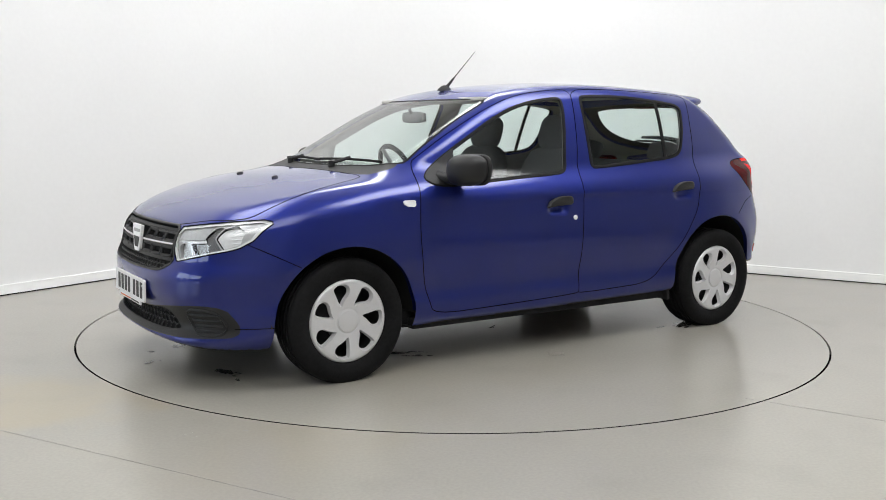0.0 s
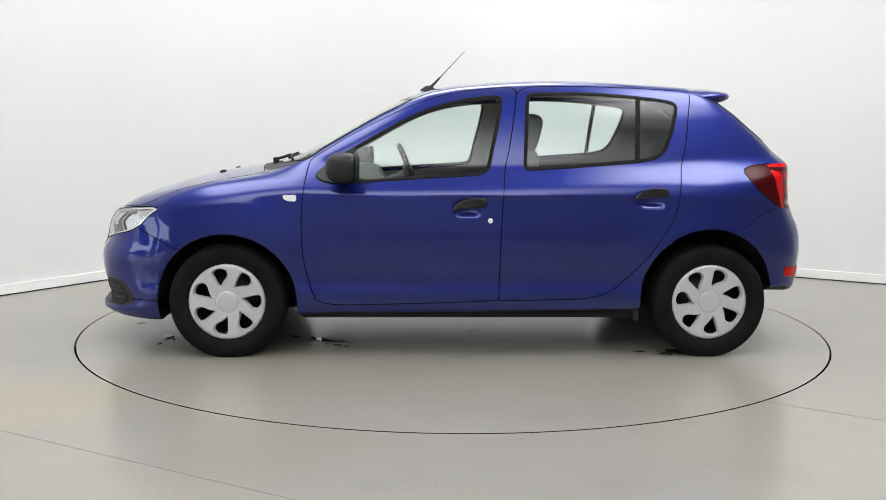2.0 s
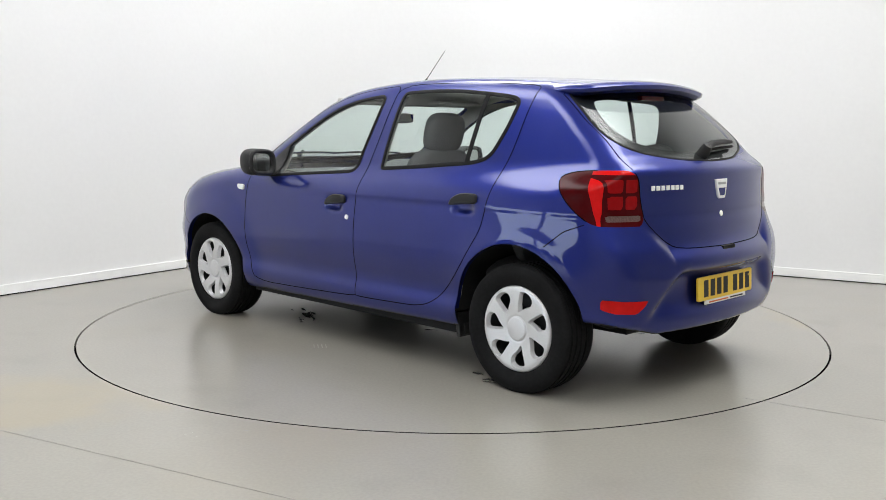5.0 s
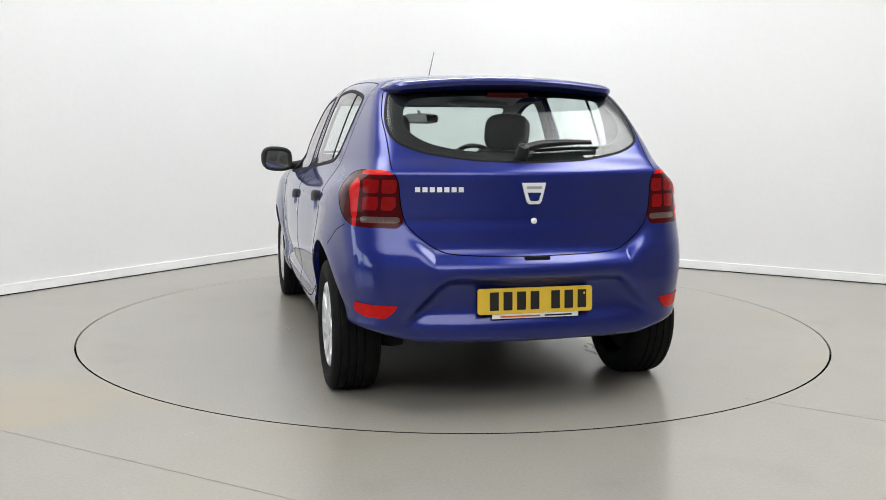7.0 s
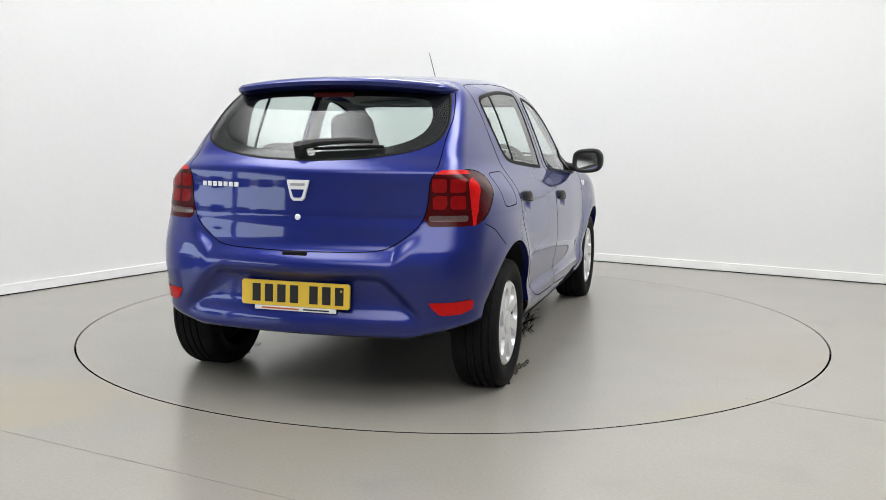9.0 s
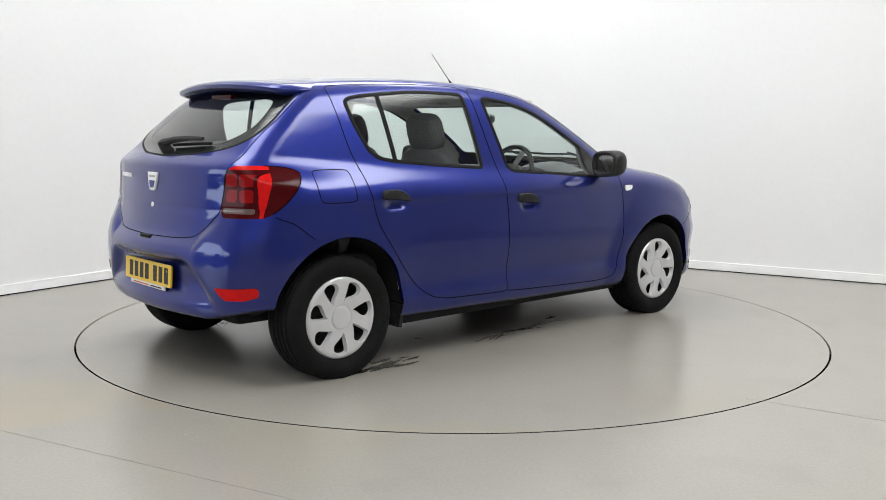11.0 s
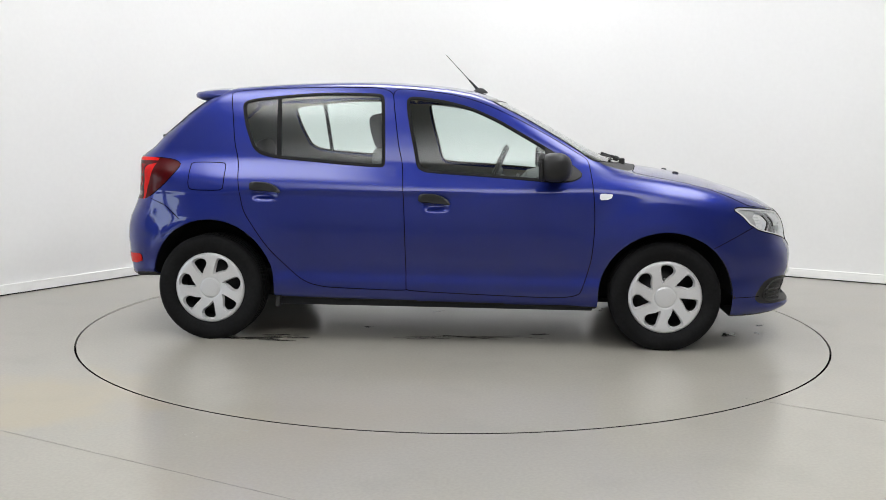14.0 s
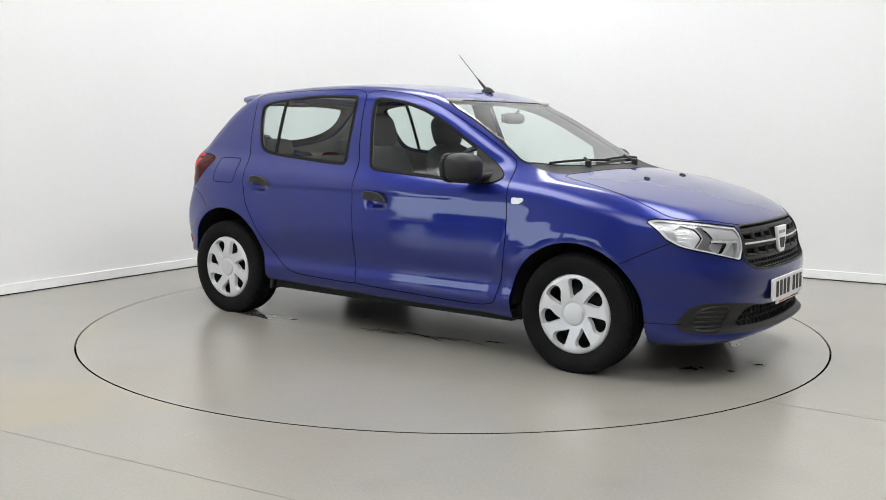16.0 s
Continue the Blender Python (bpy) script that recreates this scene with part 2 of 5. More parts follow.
def room():
    r = 1.25
    left_start, right_start = CORNER + ALONG_LEFT * r, CORNER + ALONG_RIGHT * r
    left_end, right_end = CORNER + ALONG_LEFT * 6.8, CORNER + ALONG_RIGHT * 12.5
    door_end = Vector((-8.0, -10.2, 0))
    back_end = Vector((7.0, -12.5, 0))
    mid = Vector((0, -3, 0))
    white, grey = "smooth white painted studio wall", "pale grey hall wall behind the camera"
    wall("wall_left", left_start, left_end, mid, WALL, white)
    wall("wall_right", right_start, right_end, mid, WALL, white)
    wall("wall_door", left_end, door_end, mid, DIM, "pale grey hall wall with a wide open doorway", ((0.35, 2.9, 1.95), (3.0, 7.3, 1.95)))
    wall("wall_back", door_end, back_end, mid, DIM, grey)
    wall("wall_side", back_end, right_end, mid, DIM, grey)
    # rounded corner between the two white walls
    steps = 20
    ring = []
    for i in range(steps + 1):
        k = i / steps
        ring.append(left_start * (1 - k) ** 2 + CORNER * 2 * k * (1 - k) + right_start * k * k)
    for nm, mat, top, gap, lab in (("wall_corner", WALL, CEILING, 0.2, "smooth white painted rounded corner wall"), ("baseboard_corner", TRIM, 0.078, -0.018, "low white painted skirting board along the wall")):
        bm = bmesh.new()
        rows = []
        for i, p in enumerate(ring):
            d = (ring[min(i + 1, steps)] - ring[max(i - 1, 0)]).normalized()
            out = Vector((-d.y, d.x, 0))
            if out.dot(mid - p) > 0:
                out = -out
            q = p + out * gap
            rows.append([bm.verts.new(v) for v in (p, p + Vector((0, 0, top)), q + Vector((0, 0, top)), q)])
        for a, b in zip(rows, rows[1:]):
            for c in range(4):
                bm.faces.new((a[c], a[(c + 1) % 4], b[(c + 1) % 4], b[c]))
        bmesh.ops.recalc_face_normals(bm, faces=bm.faces)
        ob = part(nm, bm, mat, smooth=True)
        tagged(ob, lab, "wall" if top > 1 else "skirting board", kind="structure")
    bm = bmesh.new()
    poly = [CORNER - ALONG_LEFT * 0.2 - ALONG_RIGHT * 0.2, left_end - ALONG_RIGHT * 0.2, door_end, back_end, right_end - ALONG_LEFT * 0.2]
    prism(bm, [(p.x, p.y) for p in poly][::-1], Matrix.Translation((0, 0, CEILING)), 0.2)
    bmesh.ops.recalc_face_normals(bm, faces=bm.faces)
    tagged(part("ceiling", bm, WALL), "plain white painted studio ceiling", "ceiling", kind="structure")
    # floor with a round opening for the turntable
    bm = bmesh.new()
    steps = 160
    inner = [bm.verts.new((2.2560 * math.cos(2 * math.pi * i / steps), 2.2560 * math.sin(2 * math.pi * i / steps), 0)) for i in range(steps)]
    outer = [bm.verts.new((14.5 * math.cos(2 * math.pi * i / steps), 14.5 * math.sin(2 * math.pi * i / steps), 0)) for i in range(steps)]
    for i in range(steps):
        j = (i + 1) % steps
        bm.faces.new((inner[i], outer[i], outer[j], inner[j]))
    tagged(part("floor", bm, FLOOR), "glossy grey-beige resin studio floor with faint stains", "floor", kind="structure")
    bm = bmesh.new()
    lathe(bm, [(2.2570, -0.035), (2.2570, -0.08), (0.001, -0.08)], 160)
    tagged(part("turntable_pit", bm, GAP), "dark pit and gap round the turntable", "pit", kind="structure")
    bm = bmesh.new()
    lathe(bm, [(2.2560, 0.0), (2.2552, -0.002), (2.2552, -0.035)], 160)
    tagged(part("pit_edge", bm, FLOOR), "grey resin edge of the turntable pit", "pit edge", kind="structure")
    for k, (a, b) in enumerate((((-2.6, -1.86), (-0.3, -3.06)), ((1.35, -1.70), (2.6, -2.52)))):
        a, b = Vector((*a, 0)), Vector((*b, 0))
        d = (b - a).normalized()
        m = Matrix(((d.x, -d.y, 0, a.x), (d.y, d.x, 0, a.y), (0, 0, 1, 0), (0, 0, 0, 1)))
        bm = bmesh.new()
        box(bm, (0, -0.0015, 0.0002), ((b - a).length, 0.0015, 0.0010), m)
        tagged(part("floor_joint", bm, JOINT), "faint fine joint line in the resin floor", "floor joint", kind="structure")
    for k, (x, y, r) in enumerate(((-0.831, -2.242, 0.011), (-1.06, -2.30, 0.006), (-1.01, -2.32, 0.005), (-1.04, -2.275, 0.005))):
        bm = bmesh.new()
        bm.faces.new([bm.verts.new(p) for p in blob(x, y, r, r * 0.6, 0.3 * k, 40 + k, 12)])
        tagged(part("floor_mark", bm, JOINT), "small dark scuff mark on the resin floor", "scuff mark", kind="structure")
    # what lies outside the doorway
    bm = bmesh.new()
    vs = [bm.verts.new(v) for v in ((-40, -40, -0.12), (40, -40, -0.12), (40, 40, -0.12), (-40, 40, -0.12))]
    bm.faces.new(vs)
    tagged(part("ground", bm, YARD), "grey asphalt yard outside the doorway", "ground", kind="structure")
    bm = bmesh.new()
    pts = [(-30, 2), (-26, -14), (-16, -26)]
    lo = [bm.verts.new((x, y, 1.0)) for x, y in pts]
    hi = [bm.verts.new((x, y, 9)) for x, y in pts]
    for i in range(2):
        bm.faces.new((lo[i], lo[i + 1], hi[i + 1], hi[i]))
    tagged(part("backdrop", bm, DAYLIGHT), "hazy bright daylight beyond the yard", "sky", kind="structure")


room()


def build_fill_panels():
    # added light sources above the view, with plain frames round them
    for px, py, sx, sy, watts in PANELS:
        root = tagged(new("fill_panel"), "large flat white fill light panel added under the ceiling, out of view", "ceiling light", "ceiling lights")
        root.matrix_world = pose(px, py, CEILING, 0, 0, 0)
        for i, (x0, x1, y0, y1) in enumerate(((-1, 1, 1, 1), (-1, 1, -1, -1), (-1, -1, -1, 1), (1, 1, -1, 1))):
            bm = bmesh.new()
            t = 0.05
            box(bm, (x0 * (sx / 2 + t) - (t if x0 == x1 else 0) * 0, y0 * (sy / 2 + t) - t / 2, -0.12), (x1 * (sx / 2 + t) + (t if x0 == x1 else 0), y1 * (sy / 2 + t) + t / 2, -0.002), None, 0.006)
            part("fill_frame", bm, PANEL_WHITE, root)
        bm = bmesh.new()
        v = [bm.verts.new((a * sx / 2, b * sy / 2, 0)) for a, b in ((-1, -1), (-1, 1), (1, 1), (1, -1))]
        bm.faces.new(v)
        part("diffuser", bm, fill_glow_material(sx, sy, watts), root, "glowing white cloth of the added fill light panel").location = (0, 0, -0.10)


build_fill_panels()


def build_turntable():
    root = tagged(new("turntable"), "round grey resin turntable flush with the floor", "turntable")
    bm = bmesh.new()
    lathe(bm, [(0.001, 0.0), (0.8, 0.0), (1.6, 0.0), (2.2450, 0.0)], 160)
    part("deck", bm, FLOOR, root)
    bm = bmesh.new()
    lathe(bm, [(2.2450, 0.0), (2.2465, -0.002), (2.2465, -0.055)], 160)
    part("deck_edge", bm, GAP, root, "dark edge of the deck")
    for k, (cx, cy, rx, ry, turn) in enumerate(WET):
        bm = bmesh.new()
        rnd = random.Random(70 + k)
        for j in range(5 + int(60 * rx)):
            u, w = rnd.gauss(0, 0.62), rnd.gauss(0, 0.8)
            size = rnd.uniform(0.10, 0.42) if j else 0.62
            x, y = rx * u * (j > 0), max(ry, 0.02) * w * (j > 0)
            bm.faces.new([bm.verts.new(p) for p in blob(cx + x * math.cos(turn) - y * math.sin(turn), cy + x * math.sin(turn) + y * math.cos(turn), rx * size, max(ry, 0.012) * size, turn + rnd.uniform(-0.4, 0.4), 31 * k + j, 22, 0.0009 + 0.00012 * j)])
        tagged(part("water_patch", bm, WATER, root, "thin broken wet patch on the deck"), kind="stuff")
    for k in range(4):
        bm = bmesh.new()
        m = pose(DRAIN[0], DRAIN[1], 0, 0, 0, DRAIN[2])
        box(bm, (-0.045, -0.036 + 0.022 * k, 0.0006), (0.045, -0.031 + 0.022 * k, 0.0014), m)
        part("drain_slot", bm, JOINT, root, "narrow dark slot in the deck")
    return root


turntable = build_turntable()


# ---- the car body: one smooth closed form, cut into panels ----
GRID = np.arange(-3, 3.0001, 0.005)


def curve(points, soft):
    """A smooth function through about the given points."""
    p = sorted(points)
    xs, ys = np.array([a for a, _ in p]), np.array([b for _, b in p])
    v = np.interp(GRID, xs, ys)
    lo, hi = GRID < xs[0], GRID > xs[-1]
    v[lo] = ys[0] + (GRID[lo] - xs[0]) * (ys[1] - ys[0]) / (xs[1] - xs[0])
    v[hi] = ys[-1] + (GRID[hi] - xs[-1]) * (ys[-1] - ys[-2]) / (xs[-1] - xs[-2])
    k = np.arange(-int(4 * soft / 0.005) - 1, int(4 * soft / 0.005) + 2)
    w = np.exp(-0.5 * (k * 0.005 / soft) ** 2)
    w /= w.sum()
    h = len(k) // 2
    padded = np.concatenate([v[0] + (v[1] - v[0]) * np.arange(-h, 0), v, v[-1] + (v[-1] - v[-2]) * np.arange(1, h + 1)])
    t = np.convolve(padded, w, "valid")
    return lambda q: np.interp(q, GRID, t)


def smax(a, b, k):
    h = np.maximum(k - np.abs(a - b), 0) / k
    return np.maximum(a, b) + h * h * k / 4


def step(q, at, soft):
    return 1 / (1 + np.exp(-np.clip((q - at) / soft, -40, 40)))


SIDE = curve([(0.12, 0.70), (0.20, 0.775), (0.26, 0.816), (0.31, 0.832), (0.355, 0.834), (0.40, 0.822), (0.45, 0.826), (0.50, 0.838), (0.56, 0.8475), (0.62, 0.8510), (0.70, 0.8495), (0.76, 0.8455), (0.82, 0.840), (0.88, 0.831), (0.94, 0.812), (1.00, 0.782), (1.10, 0.72)], 0.014)
SIDE_PLAN = curve([(-2.1, -0.24), (-1.8, -0.098), (-1.65, -0.047), (-1.5, -0.014), (-1.3, 0.004), (-0.9, -0.004), (-0.3, 0.002), (0.4, 0.0), (0.9, -0.014), (1.3, -0.006), (1.6, -0.03), (1.9, -0.08), (2.2, -0.16)], 0.10)
NOSE = curve([(0.05, 1.94), (0.12, 1.98), (0.18, 2.06), (0.21, 2.098), (0.235, 2.110), (0.258, 2.095), (0.280, 2.060), (0.31, 2.056), (0.36, 2.074), (0.44, 2.096), (0.52, 2.100), (0.56, 2.09), (0.60, 2.065), (0.66, 2.055), (0.72, 2.045), (0.76, 2.03), (0.85, 1.95), (1.0, 1.8)], 0.014)
TAIL = curve([(0.2, -1.80), (0.27, -1.88), (0.32, -1.915), (0.40, -1.930), (0.46, -1.938), (0.57, -1.946), (0.645, -1.940), (0.70, -1.925), (0.75, -1.90), (0.832, -1.866), (0.99, -1.851), (1.04, -1.835), (1.10, -1.765), (1.17, -1.70), (1.30, -1.555), (1.374, -1.46), (1.43, -1.385), (1.52, -1.25)], 0.010)
NOTCH = curve([(0.60, 0.062), (0.66, 0.052), (0.70, 0.042), (0.75, 0.022), (0.80, 0.006), (0.85, 0.0), (1.2, 0.0)], 0.014)
BELT_TOP = curve([(2.12, 0.67), (2.07, 0.735), (2.0, 0.782), (1.9, 0.826), (1.8, 0.865), (1.6, 0.928), (1.4, 0.972), (1.26, 0.993), (1.1, 1.014), (0.9, 1.035), (0.5, 1.02), (0.0, 1.015), (-1.0, 1.05), (-1.5, 1.065), (-2, 1.07)], 0.03)
UNDER = curve([(2.2, 0.250), (2.06, 0.222), (1.9, 0.185), (1.7, 0.18), (1.3, 0.2), (0.9, 0.222), (-0.9, 0.25), (-1.2, 0.27), (-1.6, 0.315), (-2, 0.31)], 0.05)
CABIN = curve([(0.7, 0.85), (0.9, 0.797), (1.0, 0.765), (1.1, 0.735), (1.2, 0.700), (1.3, 0.662), (1.38, 0.625), (1.45, 0.585), (1.55, 0.52)], 0.02)
CABIN_PLAN = curve([(-2.0, -0.13), (-1.7, -0.075), (-1.4, -0.035), (-1.0, -0.006), (-0.3, 0), (0.1, -0.006), (0.5, -0.03), (0.8, -0.06), (1.2, -0.12)], 0.10)
ROOF = curve([(1.3, 0.88), (1.043, 1.022), (0.909, 1.099), (0.775, 1.173), (0.639, 1.248), (0.503, 1.323), (0.349, 1.400), (0.217, 1.449), (0.063, 1.476), (-0.108, 1.492), (-0.278, 1.503), (-0.449, 1.508), (-0.619, 1.507), (-0.79, 1.502), (-0.96, 1.494), (-1.13, 1.483), (-1.30, 1.470), (-1.47, 1.450), (-1.7, 1.42)], 0.03)


def form(x, y, z):
    """Below zero inside the body; about metres from its skin."""
    a = np.abs(y)
    rim_f = np.hypot(x - 1.2945, z - 0.295)
    rim_r = np.hypot(x + 1.2945, z - 0.320)
    flare = 0.010 * np.exp(-((rim_f - 0.38) / 0.075) ** 2) + 0.010 * np.exp(-((rim_r - 0.385) / 0.075) ** 2)
    side = a - (SIDE(z) + SIDE_PLAN(x) + flare * step(z, 0.3, 0.03))
    bowl = 0.020 * np.exp(-((x - 0.02) / 0.062) ** 4 - ((z - 0.803) / 0.034) ** 4) + 0.020 * np.exp(-((x + 0.96) / 0.062) ** 4 - ((z - 0.852) / 0.034) ** 4)
    blister = step(-np.hypot((x - 1.30) / 0.50, (z - 0.30) / 0.545), -1.0, 0.045)
    lamp_bulge = 0.030 * step(-x, 1.52, 0.03) * np.exp(-((z - 0.985) / 0.055) ** 2)
    side = side + bowl - 0.013 * blister - lamp_bulge
    nose = x - (NOSE(z) - 0.14 * a ** 2 - 0.42 * a ** 4)
    recess = 0.056 * step(-a, -(0.395 + (0.585 - z) * 0.9), 0.016) * step(-z, -0.583, 0.010) * step(z, 0.415, 0.02)
    notch = NOTCH(z) * step(z, 0.678 + 0.9 * np.maximum(a - 0.44, 0), 0.016) * step(-a, -0.575, 0.026)
    tail = (TAIL(z) + 0.20 * a ** 2 + 0.10 * a ** 4 + recess + notch) - x
    top = (z - BELT_TOP(x) + 0.085 * a ** 2) * 0.95
    low = UNDER(x) + 0.24 * np.maximum(a - 0.5, 0) * step(-x, 1.5, 0.05) - z
    lower = smax(smax(side, nose, 0.20), smax(top, tail, 0.03), 0.10)
    lower = smax(lower, low, 0.03)
    cab_side = (a - CABIN(z) - CABIN_PLAN(x)) * 0.94
    cab_top = (z - ROOF(x) + 0.10 * a ** 2) * 0.9
    cab_tail = (TAIL(z) + 0.21 * a ** 2 + 0.07 * step(-z, -1.0, 0.022) - x) * 0.8
    cabin = smax(smax(cab_side, cab_top, 0.070), cab_tail, 0.09)
    cabin = np.maximum(cabin, 0.9 - z)
    return -smax(-lower, -cabin, 0.07)


def gradient(p, h=0.004):
    g = np.stack([form(p[:, 0] + h, p[:, 1], p[:, 2]) - form(p[:, 0] - h, p[:, 1], p[:, 2]),
                  form(p[:, 0], p[:, 1] + h, p[:, 2]) - form(p[:, 0], p[:, 1] - h, p[:, 2]),
                  form(p[:, 0], p[:, 1], p[:, 2] + h) - form(p[:, 0], p[:, 1], p[:, 2] - h)], 1) / (2 * h)
    return g


def settle(p, rounds=3):
    """Moves points along the slope onto the skin; gives them and their normals."""
    for _ in range(rounds):
        g = gradient(p)
        p = p - g * (form(p[:, 0], p[:, 1], p[:, 2]) / np.maximum((g * g).sum(1), 0.05))[:, None]
    g = gradient(p)
    return p, g / np.maximum(np.linalg.norm(g, axis=1), 1e-9)[:, None]


def skin(cell):
    """The skin as vertices, normals and triangles."""
    xs = np.arange(-2.06, 2.2, cell)
    n = int(0.92 / cell)
    ys = (np.arange(-n, n) + 0.5) * cell
    zs = np.arange(0.1, 1.6, cell)
    f = form(xs[:, None, None], ys[None, :, None], zs[None, None, :]).astype(np.float32)
    ins = f < 0
    shape = tuple(q - 1 for q in f.shape)
    count = np.zeros(shape, np.uint8)
    sl = lambda o, k: slice(o, shape[k] + o)
    for o in np.ndindex(2, 2, 2):
        count += ins[sl(o[0], 0), sl(o[1], 1), sl(o[2], 2)]
    cells = np.argwhere((count > 0) & (count < 8))
    index = np.full(shape, -1)
    index[tuple(cells.T)] = np.arange(len(cells))
    origin = np.array([xs[0], ys[0], zs[0]])
    pts = origin + (cells + 0.5) * cell
    quads = []
    for ax in range(3):
        b, c = (ax + 1) % 3, (ax + 2) % 3
        lo = [slice(None)] * 3
        hi = [slice(None)] * 3
        lo[ax], hi[ax] = slice(0, -1), slice(1, None)
        u, v = ins[tuple(lo)], ins[tuple(hi)]
        for flip, hit in ((False, u & ~v), (True, ~u & v)):
            e = np.argwhere(hit)
            e = e[(e[:, b] > 0) & (e[:, c] > 0) & (e[:, b] < shape[b]) & (e[:, c] < shape[c])]
            q = []
            for db, dc in ((-1, -1), (0, -1), (0, 0), (-1, 0)):
                k = e.copy()
                k[:, b] += db
                k[:, c] += dc
                q.append(index[tuple(k.T)])
            q = np.stack(q[::-1] if flip else q, 1)
            quads.append(q)
    quads = np.concatenate(quads)
    pts, nor = settle(pts, 5)
    tris = np.concatenate([quads[:, [0, 1, 2]], quads[:, [0, 2, 3]]])
    return pts, nor, tris


BODY_V, BODY_N, BODY_F = skin(0.016)


def area_sign(p):
    x, y = p[:, 0], p[:, 1]
    return np.sum(x * np.roll(y, -1) - np.roll(x, -1) * y)


def smooth_outline(points, rounds=2, closed=True):
    """Corner-cut outline."""
    p = np.array(points, float)
    for _ in range(rounds):
        q = np.roll(p, -1, 0) if closed else p[1:]
        b = p if closed else p[:-1]
        n = np.empty((2 * len(b), 2))
        n[0::2], n[1::2] = 0.78 * b + 0.22 * q, 0.22 * b + 0.78 * q
        p = n if closed else np.concatenate([p[:1], n, p[-1:]])
    return p


def mirrored(half):
    """A whole outline from the half with y >= 0, given as (y, other), from the centre line round to the centre line."""
    return list(half) + [(-a, b) for a, b in reversed(half)]


def signed(u, v, outline):
    """Signed distance of points to a closed outline, below zero inside."""
    p = np.asarray(outline, float)
    q = np.roll(p, -1, 0)
    best = np.full(len(u), 1e9)
    inside = np.zeros(len(u), bool)
    for (ax, ay), (bx, by) in zip(p, q):
        dx, dy = bx - ax, by - ay
        k = np.clip(((u - ax) * dx + (v - ay) * dy) / max(dx * dx + dy * dy, 1e-12), 0, 1)
        best = np.minimum(best, np.hypot(u - ax - k * dx, v - ay - k * dy))
        if ay != by:
            cross = ((ay > v) != (by > v)) & (u < ax + (v - ay) * dx / dy)
            inside ^= cross
    return np.where(inside, -best, best)


class Skin:
    """A triangle skin whose faces carry labels, and which can be cut along the zero of a field."""

    def __init__(self, v, n, f, fix=None):
        self.v, self.n, self.f, self.fix = v, n, f, fix
        self.tag = np.array(["shell"] * len(f), dtype="<U24")

    def cut(self, d, name, only=("shell",)):
        d = np.where(np.abs(d) < 1e-7, 1e-7, d)
        use = np.isin(self.tag, only)
        s = d[self.f] < 0
        k = s.sum(1)
        full = use & (k == 3)
        cross = use & (k > 0) & (k < 3)
        self.tag[full] = name
        f, s, k = self.f[cross], s[cross], k[cross]
        if not len(f):
            return
        lone = np.where((k == 1)[:, None], s, ~s).argmax(1)
        r = np.arange(len(f))
        a, b, c = f[r, lone], f[r, (lone + 1) % 3], f[r, (lone + 2) % 3]
        edges = np.sort(np.concatenate([np.stack([a, b], 1), np.stack([a, c], 1)]), 1)
        uniq, back = np.unique(edges, axis=0, return_inverse=True)
        back = back.reshape(-1)
        d0, d1 = d[uniq[:, 0]], d[uniq[:, 1]]
        w = np.clip(d0 / (d0 - d1), 0.02, 0.98)[:, None]
        nv = self.v[uniq[:, 0]] * (1 - w) + self.v[uniq[:, 1]] * w
        nn = self.n[uniq[:, 0]] * (1 - w) + self.n[uniq[:, 1]] * w
        if self.fix:
            nv, nn = self.fix(nv)
        base = len(self.v)
        p, q = base + back[:len(f)], base + back[len(f):]
        self.v, self.n = np.concatenate([self.v, nv]), np.concatenate([self.n, nn])
        old = self.tag[cross]
        tip = np.where(k == 1, name, old)
        rest = np.where(k == 1, old, name)
        keep = ~cross
        self.f = np.concatenate([self.f[keep], np.stack([a, p, q], 1), np.stack([p, b, c], 1), np.stack([p, c, q], 1)])
        self.tag = np.concatenate([self.tag[keep], tip, rest, rest])

    def take(self, *names, where=None):
        m = np.isin(self.tag, names)
        f = self.f[m]
        if where is not None:
            c = self.v[f].mean(1)
            f = f[where(c)]
        used, f = np.unique(f, return_inverse=True)
        return self.v[used], self.n[used], f.reshape(-1, 3)


def fine_settle(p):
    return settle(p, 2)


SK = Skin(BODY_V, BODY_N, BODY_F, fine_settle)


def side_field(outline, which=0):
    o = smooth_outline(outline)
    x, y, z = SK.v.T
    d = signed(x, z, o)
    ok = (np.abs(y) > 0.40) & (np.abs(SK.n[:, 1]) > 0.2)
    if which:
        ok &= np.sign(y) == which
    return np.where(ok, d, 0.5)


def end_field(outline, front):
    o = smooth_outline(mirrored(outline), 1 if front else 2)
    x, y, z = SK.v.T
    d = signed(y, z, o)
    return np.where((x > 1.5) & (SK.n[:, 0] > 0.05) if front else (x < -1.15) & (SK.n[:, 0] < -0.15), d, 0.5)


def top_field(outline):
    o = smooth_outline([(b, a) for a, b in mirrored([(b, a) for a, b in outline])], 1)
    x, y, z = SK.v.T
    d = signed(x, y, o)
    return np.where((z > 0.70) & (SK.n[:, 2] > 0.12), d, 0.5)


